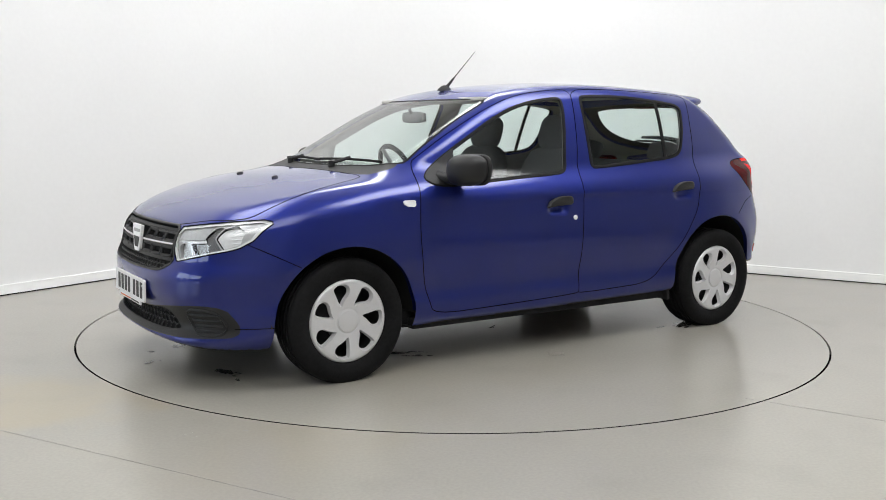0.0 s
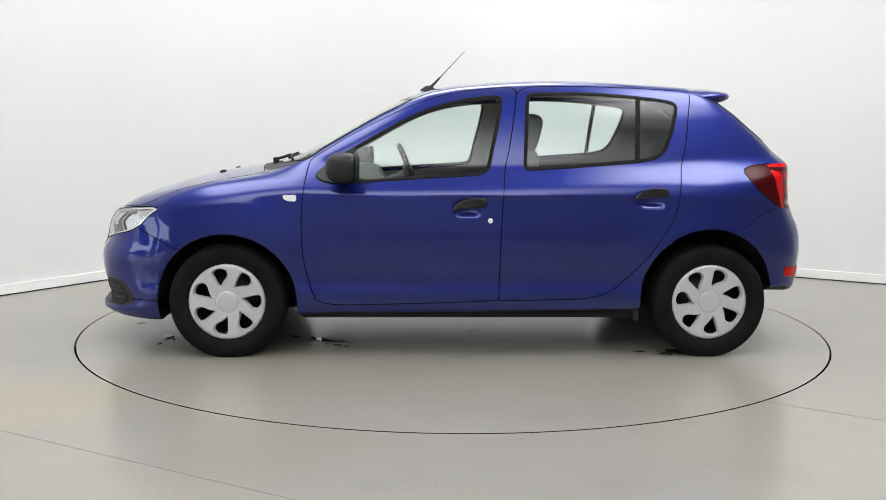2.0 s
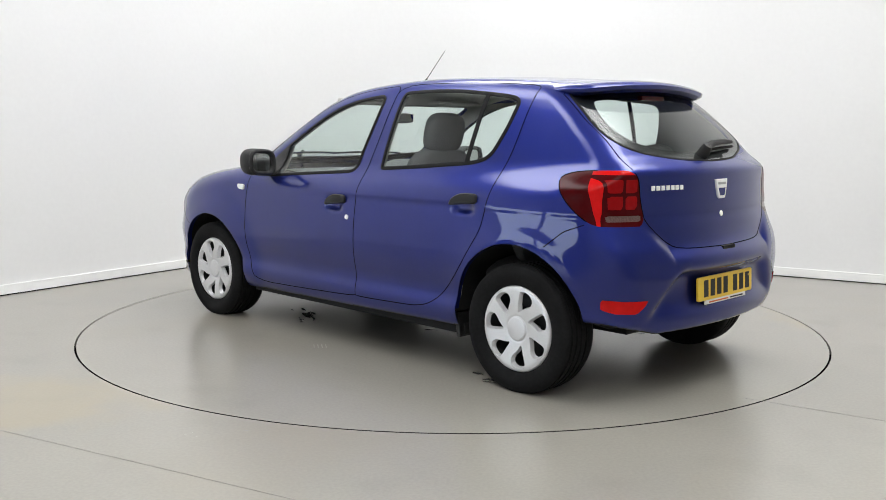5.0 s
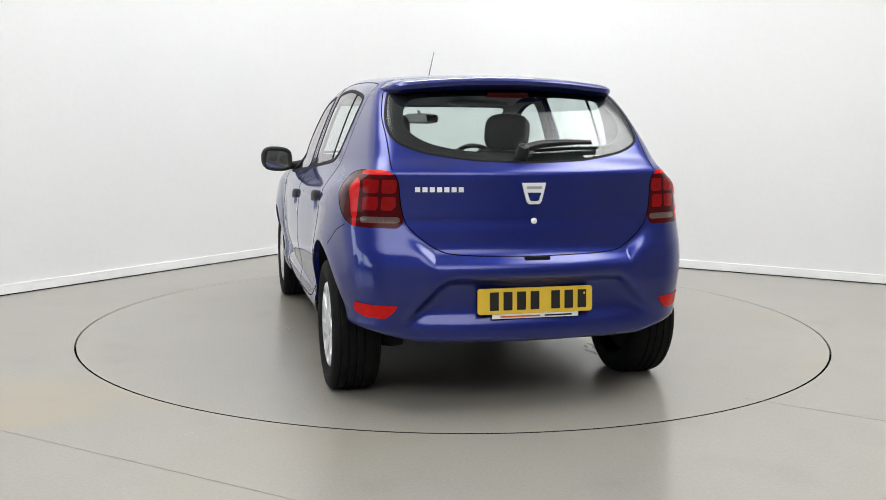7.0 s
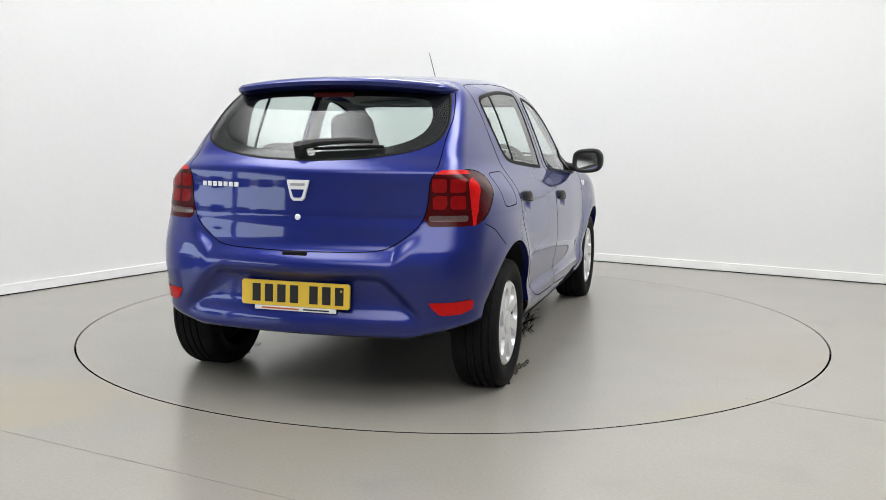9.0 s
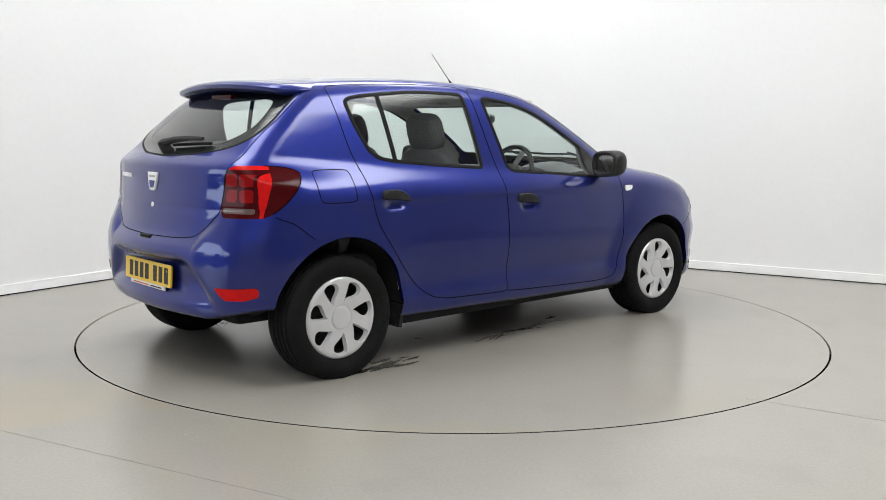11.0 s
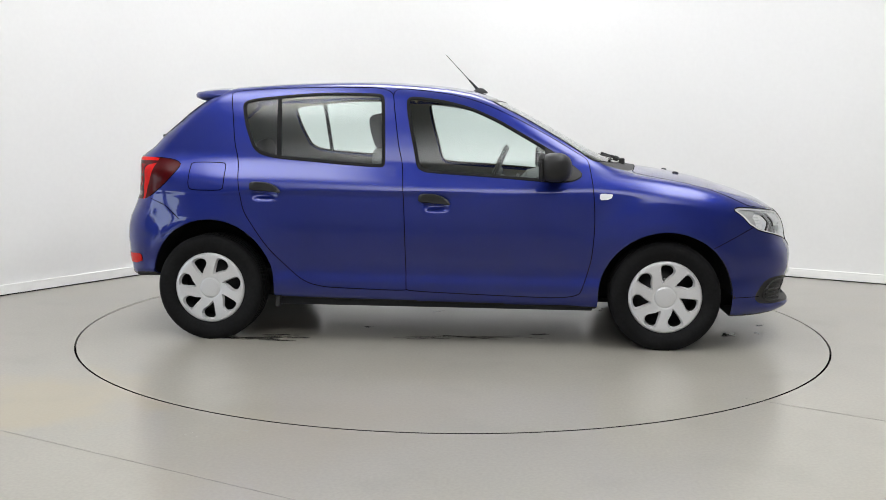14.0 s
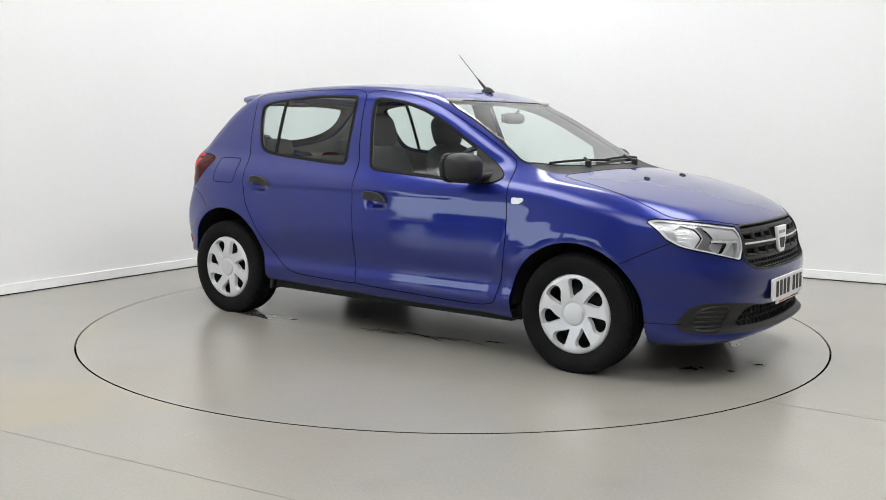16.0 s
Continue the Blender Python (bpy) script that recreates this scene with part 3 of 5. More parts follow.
# outlines: side ones as (x, z), end ones as (y, z), top ones as (x, y)
ARCH_F = [(1.2945 + 0.372 * math.cos(a), 0.298 + 0.368 * math.sin(a)) for a in np.linspace(-0.1, math.pi + 0.1, 25)] + [(0.90, 0.0), (1.675, 0.0)]
ARCH_R = [(-1.280 + 0.366 * math.cos(a), 0.325 + 0.375 * math.sin(a)) for a in np.linspace(-0.1, math.pi + 0.1, 25)] + [(-1.66, 0.0), (-0.905, 0.0)]
WIN_F = [(0.829, 0.966), (0.800, 0.998), (0.732, 1.045), (0.650, 1.100), (0.510, 1.179), (0.360, 1.265), (0.209, 1.333), (0.057, 1.374), (-0.097, 1.395), (-0.150, 1.397), (-0.170, 1.385), (-0.167, 1.335), (-0.143, 1.214), (-0.113, 1.094), (-0.092, 0.984), (0.052, 0.973), (0.202, 0.965), (0.502, 0.944), (0.653, 0.931), (0.774, 0.935)]
WIN_R = [(-0.308, 1.385), (-0.322, 1.410), (-0.36, 1.414), (-0.558, 1.419), (-0.710, 1.415), (-0.862, 1.403), (-1.013, 1.388), (-1.102, 1.374), (-1.131, 1.352), (-1.123, 1.311), (-1.105, 1.236), (-1.068, 1.146), (-1.045, 1.101), (-0.999, 1.068), (-0.908, 1.050), (-0.698, 1.034), (-0.548, 1.021), (-0.398, 1.011), (-0.300, 1.005), (-0.286, 1.016), (-0.291, 1.125), (-0.300, 1.276)]
LINE_A = [(0.862, 1.052), (0.876, 0.971), (0.890, 0.852), (0.897, 0.732), (0.893, 0.611), (0.880, 0.489), (0.851, 0.383), (0.812, 0.279)]
LINE_B = [(-0.152, 0.308), (-0.151, 0.326), (-0.159, 0.708), (-0.178, 1.008), (-0.209, 1.120), (-0.243, 1.336), (-0.260, 1.452)]
DOOR_TOP_F = [(-0.1, 1.440), (0.06, 1.420), (0.211, 1.385), (0.362, 1.326), (0.513, 1.252), (0.662, 1.172), (0.81, 1.083)]
DOOR_TOP_R = [(-0.6, 1.457), (-0.9, 1.449), (-1.13, 1.437), (-1.215, 1.425)]
LINE_C = [(-1.210, 1.400), (-1.188, 1.282), (-1.166, 1.132), (-1.129, 1.016), (-1.118, 0.928), (-1.099, 0.824), (-1.081, 0.749), (-1.039, 0.683), (-0.940, 0.537), (-0.853, 0.446), (-0.780, 0.378), (-0.706, 0.338), (-0.617, 0.321), (-0.557, 0.318)]
DOOR_F = LINE_A + [(0.348, 0.292)] + LINE_B + DOOR_TOP_F
DOOR_R = LINE_B + DOOR_TOP_R + LINE_C
FLAP = [(-1.412, 1.008), (-1.40, 1.020), (-1.215, 1.020), (-1.200, 1.006), (-1.200, 0.878), (-1.214, 0.864), (-1.39, 0.864), (-1.410, 0.880)]
HEADLIGHT = [(0.440, 0.757), (0.65, 0.789), (0.76, 0.803), (0.787, 0.792), (0.767, 0.710), (0.735, 0.672), (0.70, 0.658), (0.60, 0.629), (0.479, 0.598), (0.449, 0.65), (0.437, 0.71)]
GRILLE = [(0.0, 0.757), (0.3, 0.757), (0.428, 0.757), (0.438, 0.68), (0.455, 0.595), (0.38, 0.556), (0.3, 0.551), (0.1, 0.548), (0.0, 0.548)]
SURROUND = [(0.0, 0.357), (0.228, 0.360), (0.43, 0.387), (0.62, 0.408), (0.70, 0.396), (0.730, 0.33), (0.730, 0.275), (0.705, 0.254), (0.5, 0.250), (0.3, 0.246), (0.0, 0.244)]
LOWER_MESH = [(0.0, 0.352), (0.22, 0.355), (0.42, 0.376), (0.487, 0.30), (0.492, 0.280), (0.3, 0.274), (0.0, 0.272)]
VENT = [(0.540, 0.386), (0.665, 0.384), (0.694, 0.335), (0.696, 0.298), (0.680, 0.266), (0.578, 0.268)]
BONNET = [(1.192, 0.0), (1.150, 0.40), (1.110, 0.632), (1.19, 0.650), (1.4, 0.709), (1.585, 0.733), (1.69, 0.724), (1.745, 0.713), (1.829, 0.648), (1.957, 0.428), (1.983, 0.29), (1.997, 0.0)]
SCREEN = [(0.385, 0.0), (0.365, 0.3), (0.315, 0.545), (0.345, 0.578), (0.55, 0.597), (0.78, 0.636), (0.89, 0.662), (0.935, 0.640), (1.03, 0.45), (1.085, 0.2), (1.10, 0.0)]
COWL = [(0.9, 0.0), (0.9, 0.60), (0.93, 0.665), (1.02, 0.655), (1.10, 0.632), (1.150, 0.40), (1.192, 0.0)]
REAR_GLASS = [(0.0, 1.079), (0.225, 1.086), (0.35, 1.10), (0.47, 1.122), (0.55, 1.155), (0.583, 1.19), (0.588, 1.25), (0.575, 1.31), (0.555, 1.365), (0.53, 1.40), (0.0, 1.41)]
TAILGATE = [(0.0, 0.683), (0.38, 0.690), (0.45, 0.727), (0.50, 0.765), (0.555, 0.82), (0.573, 0.90), (0.578, 1.0), (0.606, 1.045), (0.600, 1.10), (0.597, 1.20), (0.600, 1.26), (0.585, 1.33), (0.55, 1.42), (0.52, 1.45), (0.0, 1.46)]
TAIL_SIDE = [(-1.467, 1.007), (-1.50, 1.027), (-1.56, 1.040), (-1.68, 1.046), (-2.2, 1.046), (-2.2, 0.80), (-1.715, 0.801), (-1.662, 0.812), (-1.569, 0.882), (-1.506, 0.948)]
BUMPER_F = [(1.45, 0.53), (1.55, 0.583), (1.66, 0.638), (1.77, 0.688), (1.77, 0.90), (2.4, 0.90), (2.4, 0.0), (1.45, 0.0)]
REFLECTOR = [(0.592, 0.480), (0.70, 0.480), (0.762, 0.486), (0.756, 0.440), (0.72, 0.424), (0.645, 0.422), (0.618, 0.448)]
BUMPER_R = [(-1.36, 0.66), (-1.45, 0.72), (-1.56, 0.79), (-1.66, 0.808), (-2.4, 0.808), (-2.4, 0.0), (-1.36, 0.0)]


def cut_body():
    SK.cut(np.where((SK.n[:, 2] < -0.80) & (SK.v[:, 2] < 0.6), -0.5, 0.5), "underside")
    for o in (ARCH_F, ARCH_R):
        SK.cut(np.where(np.abs(SK.v[:, 1]) > 0.42, signed(SK.v[:, 0], SK.v[:, 2], o), 0.5), "void", ("shell", "underside"))
    SK.cut(side_field(WIN_F), "window_f")
    x = SK.v[:, 0]
    z = SK.v[:, 2]
    SK.cut(0.622 + (1.0 - z) * 0.06 - x, "sail", ("window_f",))
    SK.cut(side_field(WIN_R), "window_r")
    SK.cut(side_field(DOOR_F), "door_f")
    SK.cut(side_field(DOOR_R), "door_r")
    SK.cut(side_field(FLAP, -1), "flap")
    SK.cut(end_field(REAR_GLASS, False), "rear_glass")
    inner = np.interp(SK.v[:, 2], [0.78, 0.80, 0.825, 1.0, 1.03, 1.05], [0.60, 0.585, 0.560, 0.580, 0.60, 0.63])
    lamp = np.maximum(signed(SK.v[:, 0], SK.v[:, 2], smooth_outline(TAIL_SIDE)), inner - np.abs(SK.v[:, 1]))
    SK.cut(np.where((SK.v[:, 0] < -1.3) & (SK.v[:, 2] > 0.7), lamp, 0.5), "tail_lamp")
    SK.cut(end_field(TAILGATE, False), "tailgate")
    SK.cut(top_field(SCREEN), "screen")
    SK.cut(headlight_field(), "headlight")
    SK.cut(end_field(GRILLE, True), "grille")
    SK.cut(top_field(BONNET), "bonnet")
    SK.cut(top_field(COWL), "cowl")
    SK.cut(end_field(SURROUND, True), "surround")
    SK.cut(end_field(LOWER_MESH, True), "lower_mesh", ("surround",))
    SK.cut(signed(SK.v[:, 0], SK.v[:, 2], BUMPER_F), "bumper_f")
    SK.cut(signed(SK.v[:, 0], SK.v[:, 2], BUMPER_R), "bumper_r")
    SK.cut(np.where(SK.v[:, 0] < -1.5, signed(np.abs(SK.v[:, 1]), SK.v[:, 2], REFLECTOR), 0.5), "reflector", ("bumper_r",))
    x = SK.v[:, 0]
    SK.cut(np.where(SK.v[:, 2] < 1.12, 0.80 - x, 0.5), "wing")
    # headlamp zones
    zones = (("hl_box", [(0.628, 0.772), (0.660, 0.773), (0.652, 0.720), (0.685, 0.662), (0.634, 0.642), (0.603, 0.632), (0.637, 0.670), (0.613, 0.716)]),
             ("hl_bar", [(0.452, 0.701), (0.604, 0.710), (0.613, 0.716), (0.640, 0.672), (0.630, 0.690), (0.621, 0.697), (0.458, 0.689)]),
             ("hl_low", [(0.466, 0.684), (0.505, 0.687), (0.573, 0.629), (0.487, 0.612)]),
             ("hl_mid", [(0.540, 0.688), (0.619, 0.694), (0.634, 0.670), (0.603, 0.637), (0.579, 0.641)]),
             ("hl_chrome", [(0.664, 0.768), (0.70, 0.782), (0.740, 0.752), (0.737, 0.690), (0.690, 0.666), (0.657, 0.720)]))
    x, y, z = SK.v.T
    SK.cut(-(signed(np.abs(y), z, HEADLIGHT) + 0.010), "hl_guide", ("headlight",))
    for nm, outline in zones:
        x, y, z = SK.v.T
        SK.cut(signed(np.abs(y), z, outline), nm, ("headlight",))
    # lamp zones
    x, y, z = SK.v.T
    SK.cut(x + 1.690 - 0.30 * (z - 0.80), "lamp_rear", ("tail_lamp",))
    x, y, z = SK.v.T
    SK.cut(np.maximum(np.abs(y) - 0.738 - (0.92 - z) * 0.12, z - 1.026), "lamp_inner", ("lamp_rear",))
    x, y, z = SK.v.T
    a = np.abs(y)
    SK.cut(np.maximum(np.abs(z - 0.836) - 0.013, np.abs(a - 0.655) - 0.078), "lamp_clear", ("lamp_inner",))
    for cy in (0.618, 0.690):
        for cz in (0.905, 0.977):
            x, y, z = SK.v.T
            a = np.abs(y)
            SK.cut(np.maximum(np.abs(z - cz) - 0.029, np.abs(a - cy - (0.97 - z) * 0.05) - 0.030), "lamp_square", ("lamp_inner",))


def headlight_field():
    x, y, z = SK.v.T
    d = signed(np.abs(y), z, HEADLIGHT)
    return np.where((x > 1.5) & (z > 0.5) & (SK.n[:, 0] > -0.05), d, 0.5)


cut_body()


# ---- points on the skin ----
def root_find(make, lo, hi):
    """Where the form turns from inside (lo) to outside (hi) along lines."""
    lo, hi = np.array(lo, float), np.array(hi, float)
    for _ in range(40):
        mid = (lo + hi) / 2
        p = make(mid)
        ins = form(p[:, 0], p[:, 1], p[:, 2]) < 0
        lo, hi = np.where(ins, mid, lo), np.where(ins, hi, mid)
    p = make((lo + hi) / 2)
    g = gradient(p)
    return p, g / np.linalg.norm(g, axis=1)[:, None]


def on_side(o, sign=1):
    o = np.asarray(o, float)
    return root_find(lambda k: np.stack([o[:, 0], sign * k, o[:, 1]], 1), np.full(len(o), 0.3), np.full(len(o), 1.0))


def on_top(o):
    o = np.asarray(o, float)
    return root_find(lambda k: np.stack([o[:, 0], o[:, 1], k], 1), np.full(len(o), 0.5), np.full(len(o), 1.7))


def on_front(o):
    o = np.asarray(o, float)
    return root_find(lambda k: np.stack([k, o[:, 0], o[:, 1]], 1), np.full(len(o), 1.35), np.full(len(o), 2.3))


def on_rear(o):
    o = np.asarray(o, float)
    return root_find(lambda k: np.stack([k, o[:, 0], o[:, 1]], 1), np.full(len(o), -1.0), np.full(len(o), -2.2))


def spread(o, gap=0.02, closed=True):
    """Points at even steps along an outline."""
    p = np.asarray(o, float)
    if closed:
        p = np.concatenate([p, p[:1]])
    s = np.concatenate([[0], np.cumsum(np.linalg.norm(np.diff(p, axis=0), axis=1))])
    n = max(int(s[-1] / gap), 4)
    q = np.linspace(0, s[-1], n + 1)
    r = np.stack([np.interp(q, s, p[:, k]) for k in range(p.shape[1])], 1)
    return r[:-1] if closed else r


def ribbon(name, p, n, width, height, mat, parent, closed=True, sink=0.002, shift=0.0, label=""):
    """A low strip along points of the skin."""
    k = len(p)
    if closed:
        t = np.roll(p, -1, 0) - np.roll(p, 1, 0)
    else:
        t = np.gradient(p, axis=0)
    t /= np.maximum(np.linalg.norm(t, axis=1), 1e-9)[:, None]
    b = np.cross(n, t)
    h = width / 2
    prof = [(-h + shift, -sink), (-h + shift, height * 0.6), (-h * 0.5 + shift, height), (h * 0.5 + shift, height), (h + shift, height * 0.6), (h + shift, -sink)]
    v = np.concatenate([p + b * u + n * w for u, w in prof])
    m = len(prof)
    f = []
    for i in range(k if closed else k - 1):
        j = (i + 1) % k
        for c in range(m - 1):
            f.append((c * k + i, c * k + j, (c + 1) * k + j, (c + 1) * k + i))
    return mesh_object(name, v, f, mat, parent, label, smooth=False)


def gap_line(p, n, parent, closed=True, width=0.0048):
    return ribbon("panel_gap", p, n, width, 0.0010, GAP, parent, closed)


def panel(name, mat, parent, *tags, label="", where=None, inset=0.0, flip=False):
    v, n, f = SK.take(*tags, where=where)
    if inset:
        v = v - n * inset
    if flip:
        n, f = -n, f[:, ::-1]
    return mesh_object(name, v, f, mat, parent, label, normals=n)


# ---- car materials ----
def pane_material(name, tint, gloss=1.0):
    m = bpy.data.materials.new(name)
    m.use_nodes = True
    nt = m.node_tree
    nt.nodes.clear()
    out = nt.nodes.new("ShaderNodeOutputMaterial")
    mix = nt.nodes.new("ShaderNodeMixShader")
    clear = nt.nodes.new("ShaderNodeBsdfTransparent")
    clear.inputs[0].default_value = (*tint, 1)
    shine = nt.nodes.new("ShaderNodeBsdfGlossy")
    shine.inputs["Roughness"].default_value = 0.02
    shine.inputs["Color"].default_value = (gloss, gloss, gloss, 1)
    # gloss that grows towards grazing angles
    lw = nt.nodes.new("ShaderNodeLayerWeight")
    lw.inputs["Blend"].default_value = 0.5
    pw = nt.nodes.new("ShaderNodeMath")
    pw.operation = "POWER"
    pw.inputs[1].default_value = 5.0
    ma = nt.nodes.new("ShaderNodeMath")
    ma.operation = "MULTIPLY_ADD"
    ma.inputs[1].default_value, ma.inputs[2].default_value = 0.92, 0.045
    nt.links.new(lw.outputs["Facing"], pw.inputs[0])
    nt.links.new(pw.outputs[0], ma.inputs[0])
    nt.links.new(ma.outputs[0], mix.inputs[0])
    nt.links.new(clear.outputs[0], mix.inputs[1])
    nt.links.new(shine.outputs[0], mix.inputs[2])
    nt.links.new(mix.outputs[0], out.inputs[0])
    return m


PANE = pane_material("window_glass", (0.85, 0.92, 0.90))
CLEAR = pane_material("clear_lamp_cover", (0.96, 0.97, 0.97))
RED = material("red_lamp_lens", (0.22, 0.004, 0.005), 0.2, coat=0.08, stain=0.1, stain_scale=30)
RED_BRIGHT = material("bright_red_lamp_lens", (0.55, 0.007, 0.007), 0.2, coat=0.08, stain=0.1, stain_scale=40)
RED_DARK = material("smoked_red_lamp_lens", (0.052, 0.002, 0.003), 0.2, coat=0.08, stain=0.1, stain_scale=30)
for lens in (RED, RED_BRIGHT, RED_DARK):
    lens.node_tree.nodes["Principled BSDF"].inputs["Specular IOR Level"].default_value = 0.12
LAMP_CLEAR = material("clear_reversing_lens", (0.11, 0.065, 0.06), 0.2, coat=0.3, grain=0.3, grain_scale=150)
LAMP_CHROME = material("headlamp_reflector", (0.82, 0.82, 0.83), 0.34, 0.45, grain=0.10, grain_scale=50, bump=0.15)
LAMP_WHITE = material("white_light_guide", (0.85, 0.86, 0.87), 0.25, coat=0.6, grain=0.04, grain_scale=150)
LAMP_GREY = material("grey_lamp_bezel", (0.36, 0.36, 0.365), 0.35, 0.1, grain=0.1, grain_scale=90)
LAMP_SILVER = material("silver_lamp_bezel", (0.86, 0.86, 0.87), 0.3, 0.1, grain=0.06, grain_scale=70)
LAMP_DARK = material("dark_lamp_divider", (0.14, 0.14, 0.145), 0.35, 0.1, grain=0.1, grain_scale=90)
LAMP_MID = material("grey_chrome_bezel", (0.50, 0.50, 0.51), 0.28, 0.4, grain=0.10, grain_scale=60)
MIRROR = material("mirror_glass", (0.9, 0.9, 0.9), 0.02, 1.0)
YELLOW = material("yellow_plate_sheeting", (0.78, 0.52, 0.045), 0.4, grain=0.03, grain_scale=300, coat=0.3)
WHITE = material("white_plate_sheeting", (0.80, 0.80, 0.80), 0.4, grain=0.03, grain_scale=300, coat=0.3)
INK = material("black_plate_ink", (0.012, 0.011, 0.011), 0.5, grain=0.05)
RED_INK = material("red_sticker_ink", (0.55, 0.12, 0.03), 0.5, grain=0.05)
LINER = material("grey_cabin_trim", (0.27, 0.27, 0.26), 0.85, grain=0.12, grain_scale=220, bump=0.2)
HEADLINER = material("light_headlining", (0.52, 0.51, 0.49), 0.95, grain=0.08, grain_scale=260, bump=0.15)
STEEL = material("grey_wheel_steel", (0.05, 0.05, 0.052), 0.55, 0.5, grain=0.2, grain_scale=30)

car = tagged(new("car"), "blue metallic five-door hatchback car standing on the turntable", "car")


def left(c):
    return c[:, 1] > 0


def right(c):
    return c[:, 1] < 0


def side_line(points, parent, closed=True, rounds=2, sign=1):
    o = smooth_outline(points, rounds, closed)
    p, n = on_side(spread(o, 0.02, closed), sign)
    gap_line(p, n, parent, closed)


def build_body():
    shell = panel("body_shell", PAINT, car, "shell", label="blue metallic painted body shell with roof, pillars and sills")
    panel("underbody", SHADOW, car, "underside", label="dark underside")
    for sgn, where, hand in ((1, left, "left"), (-1, right, "right")):
        for nm, tag, outline, win, wtag in (("front_door", "door_f", DOOR_F, WIN_F, "window_f"), ("rear_door", "door_r", DOOR_R, WIN_R, "window_r")):
            door = panel(nm, PAINT, car, tag, where=where)
            side_line(outline, door, sign=sgn)
            panel("window_pane", PANE, door, wtag, where=where, label="tinted side window glass").visible_shadow = False
            p, n = on_side(spread(smooth_outline(win), 0.015), sgn)
            ribbon("window_seal", p, n, 0.020, 0.003, SEAL, door, shift=-0.004 * sgn if area_sign(np.array(win)) > 0 else 0.004 * sgn, label="black rubber window seal")
            if nm == "front_door":
                panel("mirror_base", BLACK, door, "sail", where=where, inset=-0.006, label="black plastic corner trim")
            else:
                bar = np.array([(-0.918, 1.398), (-0.894, 1.056)])
                p, n = on_side(spread(bar, 0.03, False), sgn)
                ribbon("window_divider", p, n, 0.026, 0.003, SEAL, door, False, label="black window divider bar")
        wing = panel("front_wing", PAINT, car, "wing", where=where)
        p, n = on_side(spread(np.array([(1.545, 0.580), (1.66, 0.638), (1.77, 0.692)]), 0.02, False), sgn)
        gap_line(p, n, wing, False, 0.004)
        # side repeater
        bm = bmesh.new()
        o = [(0.992, 0.862), (0.985, 0.869), (0.930, 0.870), (0.921, 0.865), (0.921, 0.843), (0.930, 0.836), (0.965, 0.838), (0.985, 0.848)]
        p, n = on_side(o, sgn)
        top = [bm.verts.new(Vector(a + b * 0.008)) for a, b in zip(p, n)]
        low = [bm.verts.new(Vector(a - b * 0.004)) for a, b in zip(p, n)]
        bm.faces.new(top if sgn > 0 else top[::-1])
        for i in range(len(o)):
            j = (i + 1) % len(o)
            bm.faces.new((low[i], low[j], top[j], top[i]))
        bmesh.ops.recalc_face_normals(bm, faces=bm.faces)
        part("indicator", bm, LAMP_WHITE, wing, "small clear side repeater lamp")
    flap = panel("fuel_flap", PAINT, car, "flap")
    side_line(FLAP, flap, sign=-1, rounds=1)
    # bonnet
    bonnet = panel("bonnet", PAINT, car, "bonnet")
    o = smooth_outline([(b, a) for a, b in mirrored([(b, a) for a, b in BONNET])], 1)
    p, n = on_top(spread(o, 0.025))
    gap_line(p, n, bonnet)
    for y in (-0.255, 0.235):
        p, n = on_top([(1.412, y)])
        bm = bmesh.new()
        m = Matrix.Translation(p[0]) @ Vector(n[0]).to_track_quat("Z", "X").to_matrix().to_4x4()
        lathe(bm, [(0.016, -0.003), (0.016, 0.003), (0.012, 0.009), (0.001, 0.011)], 14, m @ Matrix.Diagonal((1.2, 0.8, 1, 1)))
        part("washer_jet", bm, BLACK, bonnet, "small black washer jet", True)
    panel("cowl", BLACK, car, "cowl", label="black plastic scuttle below the windscreen")
    screen = panel("windscreen", PANE, car, "screen", label="sloping windscreen glass")
    screen.visible_shadow = False
    o = smooth_outline([(b, a) for a, b in mirrored([(b, a) for a, b in SCREEN])], 1)
    p, n = on_top(spread(o, 0.02))
    ribbon("screen_seal", p, n, 0.012, 0.0018, SEAL, screen)
    # tailgate
    gate = panel("tailgate", PAINT, car, "tailgate")
    p, n = on_rear(spread(smooth_outline(mirrored(TAILGATE[:-2])), 0.02))
    gap_line(p, n, gate)
    glass = panel("rear_window", PANE, gate, "rear_glass", label="tinted heated rear window")
    glass.visible_shadow = False
    p, n = on_rear(spread(smooth_outline(mirrored(REAR_GLASS)), 0.02))
    ribbon("rear_window_seal", p, n, 0.012, 0.002, SEAL, glass)
    # printed dark border of the rear window
    ring = smooth_outline(mirrored([(0.0, 1.118), (0.225, 1.124), (0.36, 1.142), (0.45, 1.17), (0.505, 1.215), (0.515, 1.26), (0.495, 1.32), (0.45, 1.365), (0.0, 1.378)]))
    q = spread(ring, 0.03)
    pin, nin = on_rear(q)
    outer = smooth_outline(mirrored(REAR_GLASS))
    k = len(q)
    near = []
    for a in q:
        c = np.array([0.0, 1.24])
        d = (a - c) / np.linalg.norm(a - c)
        s = np.linspace(0, 0.8, 400)
        pts = c + s[:, None] * d
        ins = signed(pts[:, 0], pts[:, 1], outer) < 0
        near.append(pts[np.nonzero(ins)[0].max()])
    pout, nout = on_rear(near)
    v = np.concatenate([pin - nin * 0.004, pout - nout * 0.004])
    f = [(i, (i + 1) % k, k + (i + 1) % k, k + i) for i in range(k)]
    mesh_object("printed_border", v, f, SEAL, glass, "dark printed border")
